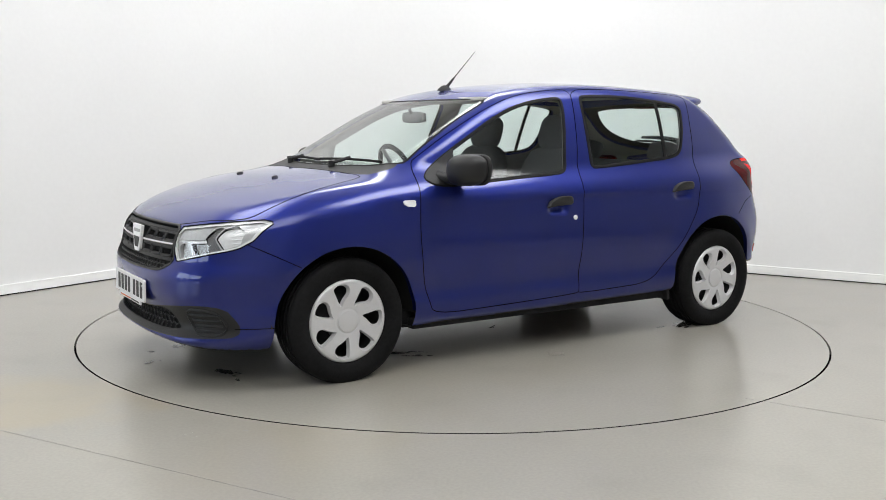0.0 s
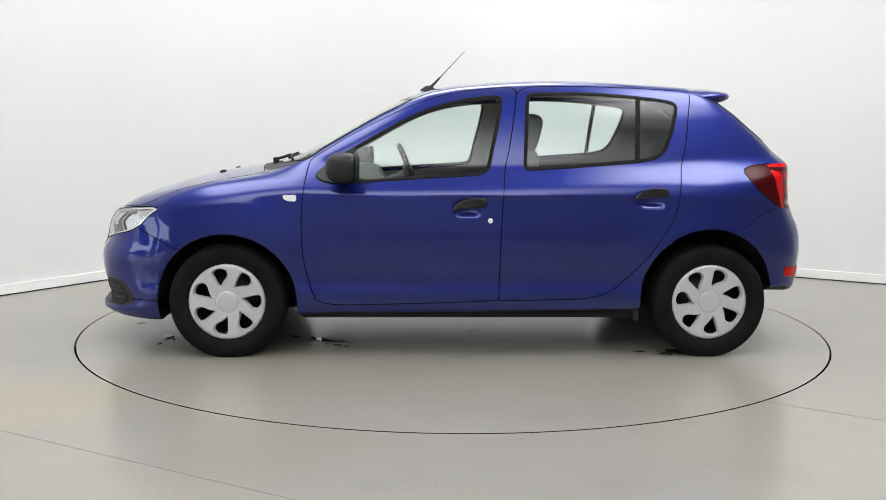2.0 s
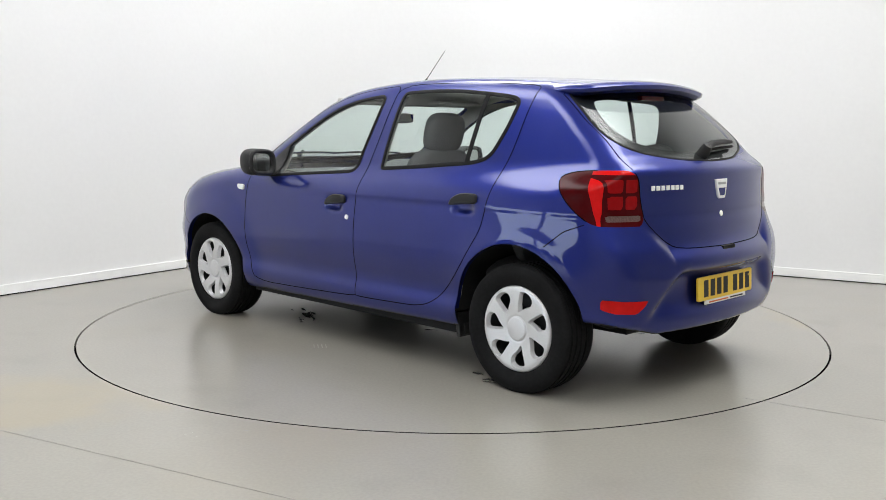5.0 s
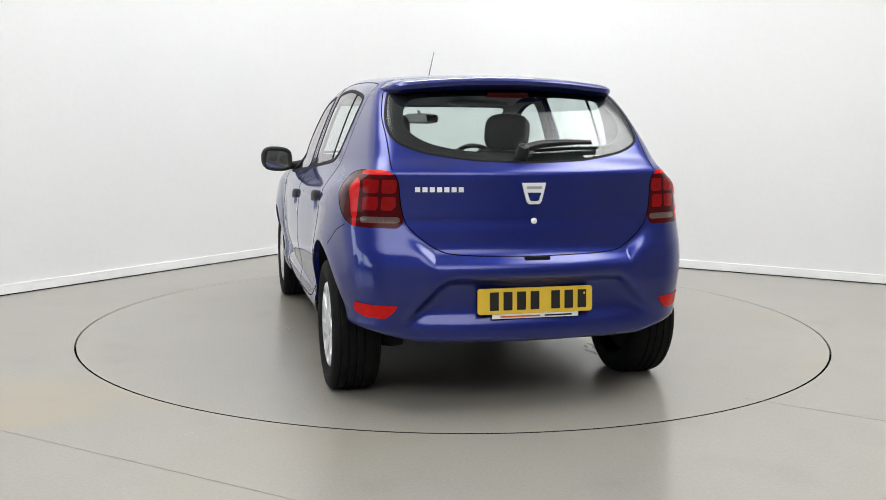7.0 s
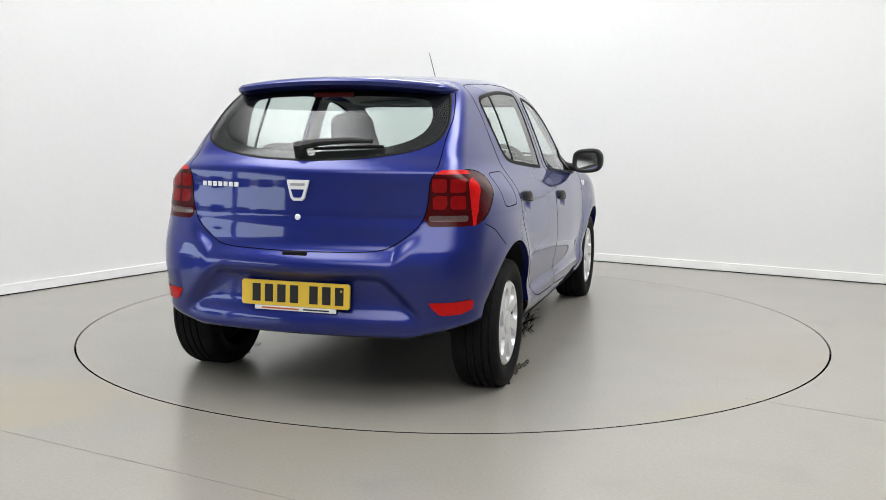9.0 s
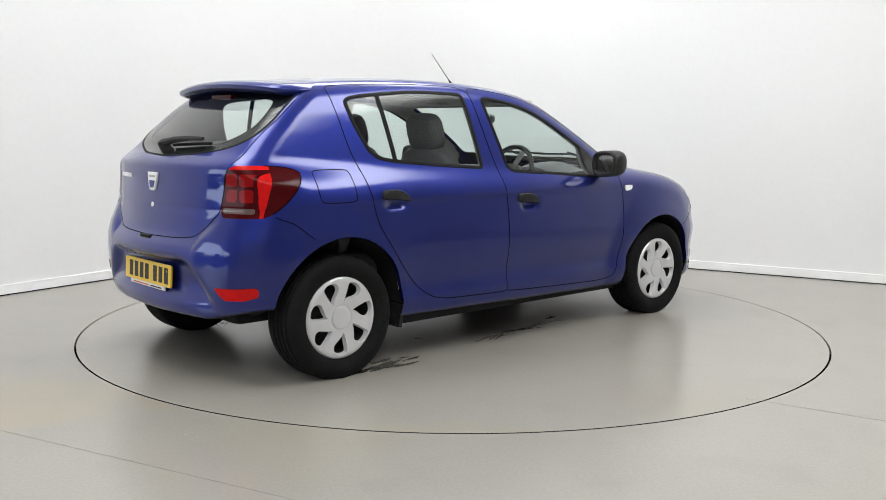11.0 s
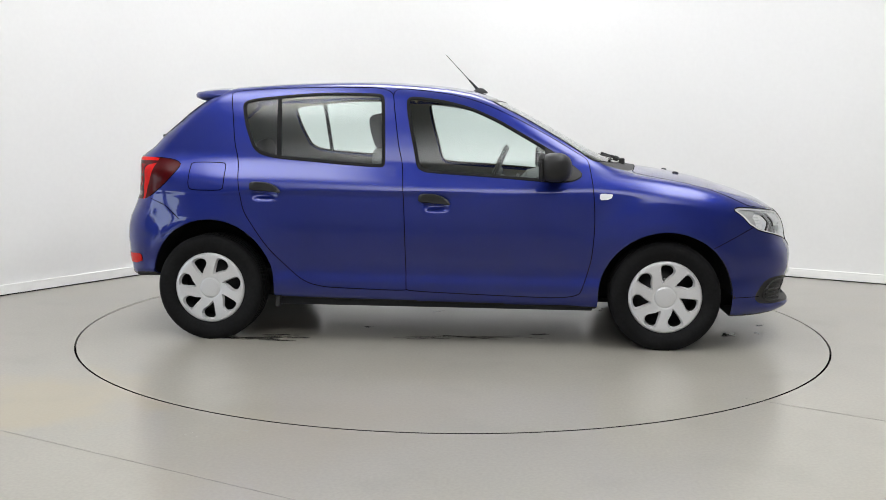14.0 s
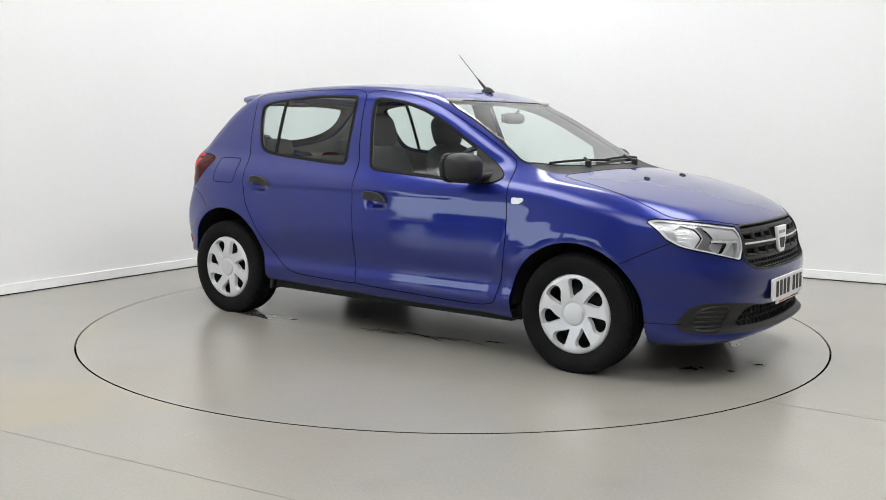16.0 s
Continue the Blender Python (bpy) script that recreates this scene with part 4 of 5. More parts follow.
    # spoiler
    prof = [(-1.29, 1.4715), (-1.38, 1.469), (-1.46, 1.462), (-1.515, 1.452), (-1.528, 1.440), (-1.522, 1.422), (-1.49, 1.407), (-1.43, 1.398), (-1.36, 1.396)]
    bm = bmesh.new()
    rows = []
    ys = np.concatenate([np.linspace(-0.565, 0.565, 33)])
    for y in ys:
        e = max(abs(y) - 0.50, 0) / 0.065
        row = []
        for x, z in prof:
            x2 = x + 0.27 * y * y
            z2 = z - 0.11 * y * y
            mid = 1.425 - 0.11 * y * y
            z2 = mid + (z2 - mid) * (1 - 0.85 * e * e) + 0.012 * e * e
            x2 = x2 + 0.16 * e * e * (-1.29 - x) / 0.28
            row.append(bm.verts.new((x2, y, z2)))
        rows.append(row)
    for a, b in zip(rows, rows[1:]):
        for i in range(len(prof)):
            j = (i + 1) % len(prof)
            bm.faces.new((a[i], a[j], b[j], b[i]))
    bm.faces.new(rows[0][::-1])
    bm.faces.new(rows[-1])
    bmesh.ops.recalc_face_normals(bm, faces=bm.faces)
    part("spoiler", bm, PAINT, gate, "blue roof-edge spoiler", True)
    bm = bmesh.new()
    box(bm, (-1.470, -0.10, 1.366), (-1.440, 0.10, 1.388), None, 0.004)
    part("brake_light", bm, RED_DARK, gate, "high-level red brake light")
    # bumpers
    bump = panel("front_bumper", PAINT, car, "bumper_f")
    for sgn in (1, -1):
        p, n = on_side(spread(np.array([(1.655, 0.302), (1.75, 0.301), (1.825, 0.299)]), 0.02, False), sgn)
        gap_line(p, n, bump, False, 0.004)
    panel("lower_grille_surround", BLACK, bump, "surround", label="black textured bumper insert")
    rear = panel("rear_bumper", PAINT, car, "bumper_r")
    # seam over the bumper, from the wheel arch up to the lamp
    for sgn in (1, -1):
        p, n = on_side(spread(np.array([(-1.46, 0.700), (-1.55, 0.775), (-1.64, 0.809)]), 0.02, False), sgn)
        gap_line(p, n, rear, False, 0.004)
    for where in (left, right):
        panel("reflector", RED_BRIGHT, rear, "reflector", where=where, inset=-0.003, label="red bumper reflector")
    # tail lamps
    for sgn, where in ((1, left), (-1, right)):
        lamp = panel("tail_light", RED_DARK, car, "tail_lamp", where=where, label="smoked red wrap-around tail light")
        panel("light_band", RED_BRIGHT, lamp, "lamp_rear", where=where, label="bright red light band")
        panel("inner_lens", RED_DARK, lamp, "lamp_inner", where=where)
        panel("reversing_lens", LAMP_CLEAR, lamp, "lamp_clear", where=where, label="clear reversing lens")
        for cy in (0.618, 0.690):
            for cz in (0.905, 0.977):
                panel("lamp_square", RED, lamp, "lamp_square", where=lambda c: where(c) & (np.abs(np.abs(c[:, 1]) - cy - (0.97 - c[:, 2]) * 0.05) < 0.035) & (np.abs(c[:, 2] - cz) < 0.034), label="red square light segment")
        o = smooth_outline(TAIL_SIDE)
        o = o[(o[:, 0] > -1.66)]
        for seg in (o[(o[:, 1] >= 1.0)], o[(o[:, 1] < 1.0)]):
            seg = seg[np.argsort(seg[:, 0])]
            if len(seg) > 2:
                p, n = on_side(spread(seg, 0.02, False), sgn)
                gap_line(p, n, lamp, False, 0.005)
    # cabin lining
    panel("cabin_lining", LINER, car, "shell", "door_f", "door_r", "tailgate", "flap", "sail", where=lambda c: (c[:, 0] < 0.95) & (c[:, 0] > -1.80) & (c[:, 2] > 0.40) & (c[:, 2] < 1.405), inset=0.028, flip=True, label="grey cabin side lining")
    panel("headlining", HEADLINER, car, "shell", where=lambda c: (c[:, 0] < 0.6) & (c[:, 2] >= 1.395), inset=0.03, flip=True, label="light grey headlining")


build_body()


def build_wheel_arches():
    for cx, cz in ((1.2945, 0.298), (-1.280, 0.325)):
        for sgn in (1, -1):
            bm = bmesh.new()
            rows = []
            turn = np.linspace(0.0, math.pi, 28)
            edge = np.abs(on_side([(cx + 0.372 * math.cos(a), max(cz + 0.374 * math.sin(a), 0.34)) for a in turn], sgn)[0][:, 1]) - 0.008
            for y, r in ((0.9, 0.367), (0.80, 0.386), (0.6, 0.386), (0.42, 0.386)):
                rows.append([bm.verts.new((cx + r * math.cos(a), sgn * min(y, e), cz + (r + 0.003) * math.sin(a))) for a, e in zip(turn, edge)])
            for a, b in zip(rows, rows[1:]):
                for i in range(27):
                    bm.faces.new((a[i], a[i + 1], b[i + 1], b[i]))
            bm.faces.new(rows[-1])
            part("arch_liner", bm, SHADOW, car, "dark wheel arch liner", True)
            # painted lip of the arch
            o = np.array([(cx + 0.369 * math.cos(a), cz + 0.371 * math.sin(a)) for a in np.linspace(0.05, math.pi - 0.05, 50)])
            p, n = on_side(o, sgn)
            inner = p.copy()
            inner[:, 1] -= sgn * 0.03
            v = np.concatenate([p, inner])
            f = [(i, i + 1, 51 + i - 0, 50 + i) for i in range(49)]
            mesh_object("arch_lip", v, f, PAINT, car, "folded painted arch edge")
    bm = bmesh.new()
    box(bm, (-0.90, -0.70, 0.205), (0.92, 0.70, 0.30))
    box(bm, (-1.62, -0.40, 0.26), (-0.90, 0.40, 0.36))
    box(bm, (0.92, -0.40, 0.19), (1.75, 0.40, 0.34))
    for sgn in (1, -1):
        box(bm, (-0.92, sgn * 0.74 - 0.03, 0.205), (0.90, sgn * 0.74 + 0.03, 0.26), None, 0.008)
        # axle and suspension
        box(bm, (-1.34, sgn * 0.30, 0.24), (-1.22, sgn * 0.66, 0.33), None, 0.02)
        box(bm, (1.24, sgn * 0.30, 0.22), (1.34, sgn * 0.66, 0.30), None, 0.02)
    part("floor_pan", bm, SHADOW, car, "dark floor pan and axles")
    bm = bmesh.new()
    box(bm, (-1.70, -0.52, 0.262), (-1.44, -0.20, 0.36), None, 0.04)
    part("silencer", bm, SHADOW, car, "dark exhaust silencer under the tail", True)
    bm = bmesh.new()
    lathe(bm, [(0.055, 0.0), (0.062, 0.05), (0.055, 0.11), (0.062, 0.17), (0.05, 0.2)], 18, pose(-1.42, 0.54, 0.22))
    part("spring", bm, SHADOW, car, "dark rear suspension spring", True)
    for sgn in (1, -1):
        bm = bmesh.new()
        m = Matrix.Translation((-0.905, sgn * 0.70, 0.195))
        box(bm, (-0.012, -0.10, 0.0), (0.012, 0.10, 0.12), m @ pose(0, 0, 0, 0, 8, 0), 0.004)
        part("mud_flap", bm, BLACK, car, "black mud flap")


build_wheel_arches()


# ---- wheels ----
def build_wheel(name, x, y, phase):
    """Wheel whose outer face looks along local +z before it is turned outwards."""
    out = 1 if y > 0 else -1
    hub = new(name)
    hub.parent = car
    hub.matrix_local = pose(x, y, 0.3, -90 * out, 0, 0) @ pose(0, 0, 0, 0, 0, phase)
    tagged(hub, "black tyre with a silver seven-spoke wheel cover")
    bm = bmesh.new()
    prof = [(0.205, -0.165), (0.212, -0.175), (0.245, -0.183), (0.278, -0.180), (0.297, -0.168), (0.306, -0.145)]
    for k in range(4):
        c = -0.132 + 0.036 * k
        prof += [(0.3075, c), (0.3085, c + 0.013), (0.3085, c + 0.024), (0.3005, c + 0.026), (0.3005, c + 0.032)]
    prof += [(0.306, 0.010), (0.301, 0.026), (0.288, 0.036), (0.262, 0.041), (0.240, 0.038), (0.222, 0.030), (0.208, 0.024), (0.200, 0.012)]
    lathe(bm, prof, 64)
    part("tyre", bm, RUBBER, hub, smooth=True)
    bm = bmesh.new()
    lathe(bm, [(0.203, 0.014), (0.19, -0.02), (0.185, -0.12), (0.10, -0.06), (0.001, -0.05)], 40)
    part("rim", bm, STEEL, hub, "dark steel rim behind the cover", True)
    # cover: a dished disc with seven openings
    rad = [0.001, 0.02, 0.04, 0.055, 0.058, 0.062, 0.066] + list(np.linspace(0.072, 0.196, 26)) + [0.2, 0.203]
    steps = 168

    def height(r):
        return np.interp(r, [0, 0.055, 0.059, 0.066, 0.12, 0.18, 0.196, 0.203], [0.022, 0.021, 0.017, 0.021, 0.027, 0.030, 0.027, 0.018])
    v = np.array([(r * math.cos(2 * math.pi * i / steps), r * math.sin(2 * math.pi * i / steps), height(r)) for r in rad for i in range(steps)])
    f = []
    for a in range(len(rad) - 1):
        for i in range(steps):
            j = (i + 1) % steps
            p, q, r2, s = a * steps + i, a * steps + j, (a + 1) * steps + j, (a + 1) * steps + i
            f += [(p, s, r2), (p, r2, q)]
    sk = Skin(v, np.tile([0, 0, 1.0], (len(v), 1)), np.array(f))
    holes = []
    for k in range(7):
        o = [(0.203 * r * math.cos(radians(d + k * 360 / 7)), 0.203 * r * math.sin(radians(d + k * 360 / 7))) for r, d in ((0.36, 24), (0.62, 23), (0.88, 22), (0.925, 14), (0.915, 2), (0.83, -7), (0.68, -9), (0.49, 8))]
        o = smooth_outline(o, 1)
        holes.append(o)
        sk.cut(signed(sk.v[:, 0], sk.v[:, 1], o), "hole")
    cv, _, cf = sk.take("shell")
    cover = mesh_object("wheel_cover", cv, cf, SILVER, hub, "silver seven-spoke plastic wheel cover", smooth=True)
    for o in holes:
        bm = bmesh.new()
        c = o.mean(0)
        tops = [bm.verts.new((a, b, height(math.hypot(a, b)))) for a, b in o]
        lows = [bm.verts.new((c[0] + (a - c[0]) * 0.80, c[1] + (b - c[1]) * 0.80, height(math.hypot(a, b)) - 0.022)) for a, b in o]
        for i in range(len(o)):
            j = (i + 1) % len(o)
            bm.faces.new((tops[i], tops[j], lows[j], lows[i]))
        part("opening_edge", bm, SILVER, cover, smooth=True)
    bm = bmesh.new()
    lathe(bm, [(0.052, 0.0205), (0.052, 0.0245), (0.045, 0.026), (0.001, 0.0262)], 36)
    part("centre_cap", bm, SILVER, cover, "round silver centre cap", True)
    for k in range(4):
        bm = bmesh.new()
        a = 2 * math.pi * k / 4 + 0.4
        lathe(bm, [(0.009, -0.055), (0.009, -0.028), (0.001, -0.026)], 8, pose(0.094 * math.cos(a), 0.094 * math.sin(a), 0))
        part("wheel_bolt", bm, CHROME, hub, "bright wheel bolt")


for wx in (1.2945, -1.2945):
    for wy in (0.796, -0.796):
        build_wheel("wheel", wx, wy, {(True, True): 18, (True, False): -24, (False, True): -15, (False, False): 2}[(wx > 0, wy > 0)])


# ---- front end ----
def skirt(name, p, n, depth, mat, parent):
    k = len(p)
    v = np.concatenate([p, p - n * depth])
    return mesh_object(name, v, [(i, (i + 1) % k, k + (i + 1) % k, k + i) for i in range(k)], mat, parent)


def raised(bm, p, n, low, high, shrink=1.0):
    """A low pad over a closed line of points of the skin."""
    c = p.mean(0)
    a = [bm.verts.new(Vector(q + m * low)) for q, m in zip(p, n)]
    b = [bm.verts.new(Vector(q + m * (low + (high - low) * 0.75))) for q, m in zip(p, n)]
    t = [bm.verts.new(Vector(c + (q - c) * shrink + m * high)) for q, m in zip(p, n)]
    k = len(p)
    for i in range(k):
        j = (i + 1) % k
        bm.faces.new((a[i], a[j], b[j], b[i]))
        bm.faces.new((b[i], b[j], t[j], t[i]))
    bm.faces.new(t)
    bmesh.ops.recalc_face_normals(bm, faces=bm.faces)


def build_headlights():
    for sgn, where in ((1, left), (-1, right)):
        lamp = new("headlight")
        lamp.parent = car
        tagged(lamp, "clear headlight with chrome reflector and white light guide")
        tags = ("headlight", "hl_guide", "hl_chrome", "hl_box", "hl_bar", "hl_low", "hl_mid")
        panel("bezel", LAMP_MID, lamp, "headlight", where=where, inset=0.014, label="silver inner bezel")
        panel("light_guide", LAMP_WHITE, lamp, "hl_guide", where=where, inset=0.006, label="white light guide strip")
        panel("reflector", LAMP_CHROME, lamp, "hl_chrome", where=where, inset=0.030, label="chrome reflector bowl")
        panel("divider", LAMP_DARK, lamp, "hl_box", where=where, inset=0.026, label="dark angled divider")
        panel("indicator_lamp", LAMP_GREY, lamp, "hl_low", where=where, inset=0.034, label="grey lower lamp bowl")
        panel("side_lamp", LAMP_GREY, lamp, "hl_mid", where=where, inset=0.040, label="grey inner lamp bowl")
        panel("trim_bar", LAMP_WHITE, lamp, "hl_bar", where=where, inset=0.018, label="thin bright trim bar")
        panel("lens", CLEAR, lamp, *tags, where=where, inset=0.0, label="clear plastic lens cover").visible_shadow = False
        o = spread(np.array([(sgn * a, b) for a, b in HEADLIGHT]), 0.02)
        p, n = on_front(o)
        skirt("housing", p - n * 0.001, n, 0.048, LAMP_SILVER, lamp)
        gap_line(p, n, lamp, True, 0.006)
        # fins in the outer lamp and the bulb shield
        for k in range(5):
            z = 0.695 + 0.02 * k
            p, n = on_front([(sgn * (0.715 - 0.006 * k), z), (sgn * (0.752 + 0.002 * k), z + 0.004)])
            bm = bmesh.new()
            tube(bm, [Vector(q - m * 0.030) for q, m in zip(p, n)], 0.004, 6)
            part("lamp_rib", bm, LAMP_WHITE, lamp)


build_headlights()


def honeycomb(name, outline, inset, pitch, parent):
    """A net of six-sided openings within an end outline of the nose."""
    o = smooth_outline(mirrored(outline))
    segs = []
    h = pitch * 0.62
    rows = int(0.3 / h) + 2
    for r in range(rows):
        for c in range(-40, 41):
            y = (c + 0.5 * (r % 2)) * pitch
            z = 0.20 + r * h if outline is LOWER_MESH else 0.54 + r * h
            segs.append(((y - pitch / 2, z - h / 3), (y, z + 0.0)))
            segs.append(((y, z), (y + pitch / 2, z - h / 3)))
            segs.append(((y, z), (y, z + h * 2 / 3)))
    a = np.array([s[0] for s in segs])
    b = np.array([s[1] for s in segs])
    m = (a + b) / 2
    keep = signed(m[:, 0], m[:, 1], o) < -0.006
    if outline is GRILLE:
        keep &= m[:, 1] < 0.600
    a, b = a[keep], b[keep]
    pa, na = on_front(a)
    pb, nb = on_front(b)
    bm = bmesh.new()
    for q, m1, r, m2 in zip(pa, na, pb, nb):
        tube(bm, [Vector(q - m1 * inset), Vector(r - m2 * inset)], 0.0042, 4)
    tagged(part(name, bm, BLACK, parent, "black honeycomb mesh"), kind="stuff")


def build_grilles():
    grille = new("grille")
    grille.parent = car
    tagged(grille, "black radiator grille with a chrome bar")
    panel("backing", SHADOW, grille, "grille", inset=0.05)
    p, n = on_front(spread(smooth_outline(mirrored(GRILLE), 1), 0.025))
    skirt("grille_edge", p - n * 0.001, n, 0.05, BLACK, grille)
    ribbon("grille_frame", p, n, 0.012, 0.003, BLACK, grille, shift=0.004)
    for z in (0.742, 0.606):
        w = 0.425
        p, n = on_front(spread(np.array([(-w, z), (w, z)]), 0.03, False))
        ribbon("grille_bar", p - n * 0.012, n, 0.020, 0.006, BLACK, grille, False)
    for sgn in (1, -1):
        p, n = on_front(spread(np.array([(sgn * 0.075, 0.671), (sgn * 0.43, 0.676)]), 0.03, False))
        ribbon("grille_bar", p - n * 0.010, n, 0.030, 0.006, BLACK, grille, False)
        ribbon("chrome_bar", p - n * 0.004, n, 0.010, 0.006, CHROME, grille, False, label="slim chrome grille bar")
        for z in (0.708, 0.638):
            for y0, y1 in ((0.085, 0.190), (0.205, 0.305), (0.320, 0.415)):
                if y0 < 0.1 and z > 0.7:
                    y0 += 0.01
                o = [(sgn * y0, z - 0.020), (sgn * y1, z - 0.018), (sgn * (y1 + 0.004), z + 0.020), (sgn * y0, z + 0.020)]
                p, n = on_front(spread(np.array(o), 0.012))
                bm = bmesh.new()
                tube(bm, [Vector(q - m * 0.012) for q, m in zip(p, n)], 0.0085, 6, True)
                part("grille_frame_block", bm, BLACK, grille, "black framed grille opening", True)
    honeycomb("lower_net", GRILLE, 0.015, 0.036, grille)
    # badge: plain shield
    p, n = on_front([(0.0, 0.668)])
    m = Matrix.Translation(p[0]) @ Matrix(((0, -0.07, 0.997, 0), (1, 0, 0, 0), (0, 0.997, 0.07, 0), (0, 0, 0, 1)))
    badge_at(m, grille, 1.45, BLACK)
    low = new("lower_grille")
    low.parent = car
    tagged(low, "black honeycomb lower grille")
    panel("backing", SHADOW, low, "lower_mesh", inset=0.05)
    p, n = on_front(spread(smooth_outline(mirrored(LOWER_MESH), 1), 0.025))
    skirt("grille_edge", p - n * 0.001, n, 0.05, BLACK, low)
    honeycomb("net", LOWER_MESH, 0.010, 0.042, low)
    for sgn in (1, -1):
        vent = new("side_vent")
        vent.parent = car
        tagged(vent, "black slatted vent in the bumper")
        o = [(sgn * a, b) for a, b in VENT]
        p, n = on_front(spread(smooth_outline(o), 0.015))
        bm = bmesh.new()
        tube(bm, [Vector(q + m * 0.001) for q, m in zip(p, n)], 0.006, 6, True)
        part("vent_frame", bm, BLACK, vent, smooth=True)
        for k in range(4):
            z = 0.286 + 0.025 * k
            p, n = on_front([(sgn * (0.590 - 0.010 * k), z), (sgn * 0.635, z), (sgn * 0.684, z)])
            bm = bmesh.new()
            tube(bm, [Vector(q + m * 0.002) for q, m in zip(p, n)], 0.0065, 6)
            part("vent_slat", bm, BLACK, vent)


def badge_at(m, parent, size, core):
    """A plain chrome shield with a dark opening, in the plane of m."""
    bm = bmesh.new()
    o = [(-0.054, 0.046), (0.054, 0.046), (0.050, 0.030), (0.034, -0.034), (0.022, -0.046), (-0.022, -0.046), (-0.034, -0.034), (-0.050, 0.030)]
    prism(bm, [(a * size, b * size) for a, b in o], m @ Matrix.Translation((0, 0, -0.004)), 0.014, 0.003)
    bmesh.ops.recalc_face_normals(bm, faces=bm.faces)
    shield = part("badge", bm, LAMP_SILVER, parent, "plain chrome shield badge")
    bm = bmesh.new()
    o = [(-0.031, 0.004), (0.031, 0.004), (0.020, -0.028), (0.014, -0.032), (-0.014, -0.032), (-0.020, -0.028)]
    prism(bm, [(a * size, b * size) for a, b in o], m @ Matrix.Translation((0, 0, 0.009)), 0.003)
    part("badge_opening", bm, core, shield)
    bm = bmesh.new()
    box(bm, (-0.034 * size, 0.020 * size, 0.009), (0.034 * size, 0.031 * size, 0.0118), m)
    part("badge_bar", bm, LAMP_GREY, shield)


build_grilles()


# ---- plates, badges and locks ----
def build_plates():
    for nm, m, mat, label in (
            ("rear_plate", Matrix(((0, 0.05, -0.9987, -1.902), (-1, 0, 0, 0.003), (0, 0.9987, 0.05, 0.493), (0, 0, 0, 1))), YELLOW, "yellow rear number plate with dark bars"),
            ("front_plate", Matrix(((0, -0.02, 0.9998, 2.101), (1, 0, 0, 0.0), (0, 0.9998, 0.02, 0.431), (0, 0, 0, 1))), WHITE, "white front number plate with dark bars")):
        bm = bmesh.new()
        o = smooth_outline([(-0.26, -0.0555), (0.26, -0.0555), (0.26, 0.0555), (-0.26, 0.0555)], 0)
        r = 0.008
        o = [(-0.26 + r, -0.0555), (0.26 - r, -0.0555), (0.26, -0.0555 + r), (0.26, 0.0555 - r), (0.26 - r, 0.0555), (-0.26 + r, 0.0555), (-0.26, 0.0555 - r), (-0.26, -0.0555 + r)]
        prism(bm, o, m @ Matrix.Translation((0, 0, -0.004)), 0.010, 0.0015)
        plate = part(nm, bm, mat, car, label)
        bm = bmesh.new()
        box(bm, (-0.196, -0.076, -0.002), (0.196, -0.0565, 0.006), m, 0.002)
        strip = part("sticker_strip", bm, WHITE, plate, "white strip with illegible printing")
        for x0, x1, ink in ((-0.16, 0.02, RED_INK), (0.04, 0.165, INK)):
            bm = bmesh.new()
            box(bm, (x0, -0.070, 0.0055), (x1, -0.0635, 0.0072), m)
            part("print_bar", bm, ink, strip)
        x = -0.207
        for k in range(7):
            bm = bmesh.new()
            box(bm, (x, -0.0395, 0.0055), (x + 0.040, 0.0395, 0.0072), m)
            part("plate_bar", bm, INK, plate)
            x += 0.061 if k != 3 else 0.094
        for x in (-0.232, 0.222):
            bm = bmesh.new()
            lathe(bm, [(0.005, 0.0055), (0.005, 0.008), (0.001, 0.0085)], 10, m @ Matrix.Translation((x, 0.024, 0)))
            part("plate_screw", bm, mat, plate)
    p, n = on_rear([(0.004, 0.948)])
    d = Vector(n[0])
    up = (Vector((0, 0, 1)) - d * d.z).normalized()
    m = Matrix.Translation(p[0]) @ Matrix((Vector((0, -1, 0)), up, d)).transposed().to_4x4()
    badge_at(m, car, 1.0, PAINT)
    # row of small chrome letters kept as plain bars
    for k in range(7):
        y = 0.512 - k * 0.0302
        p, n = on_rear([(y, 0.955), (y - 0.021, 0.955), (y - 0.021, 0.976), (y, 0.976)])
        bm = bmesh.new()
        raised(bm, p, n, -0.001, 0.004, 0.9)
        part("name_bar", bm, LAMP_SILVER, car, "small chrome bar of the model name")
    for p, n, lab in ((*on_rear([(0.004, 0.831)]), "chrome tailgate lock"), (*on_side([(-0.100, 0.740)]), "chrome door lock")):
        bm = bmesh.new()
        m = Matrix.Translation(p[0]) @ Vector(n[0]).to_track_quat("Z", "X").to_matrix().to_4x4()
        lathe(bm, [(0.0135, -0.002), (0.0135, 0.004), (0.010, 0.006), (0.001, 0.0065)], 20, m)
        part("lock", bm, LAMP_WHITE, car, lab, True)
    # tailgate release under the edge
    p, n = on_rear([(0.0, 0.672)])
    bm = bmesh.new()
    box(bm, (p[0][0] - 0.004, -0.058, 0.655), (p[0][0] + 0.04, 0.058, 0.684), None, 0.006)
    part("tailgate_release", bm, SEAL, car, "dark tailgate release recess")


build_plates()


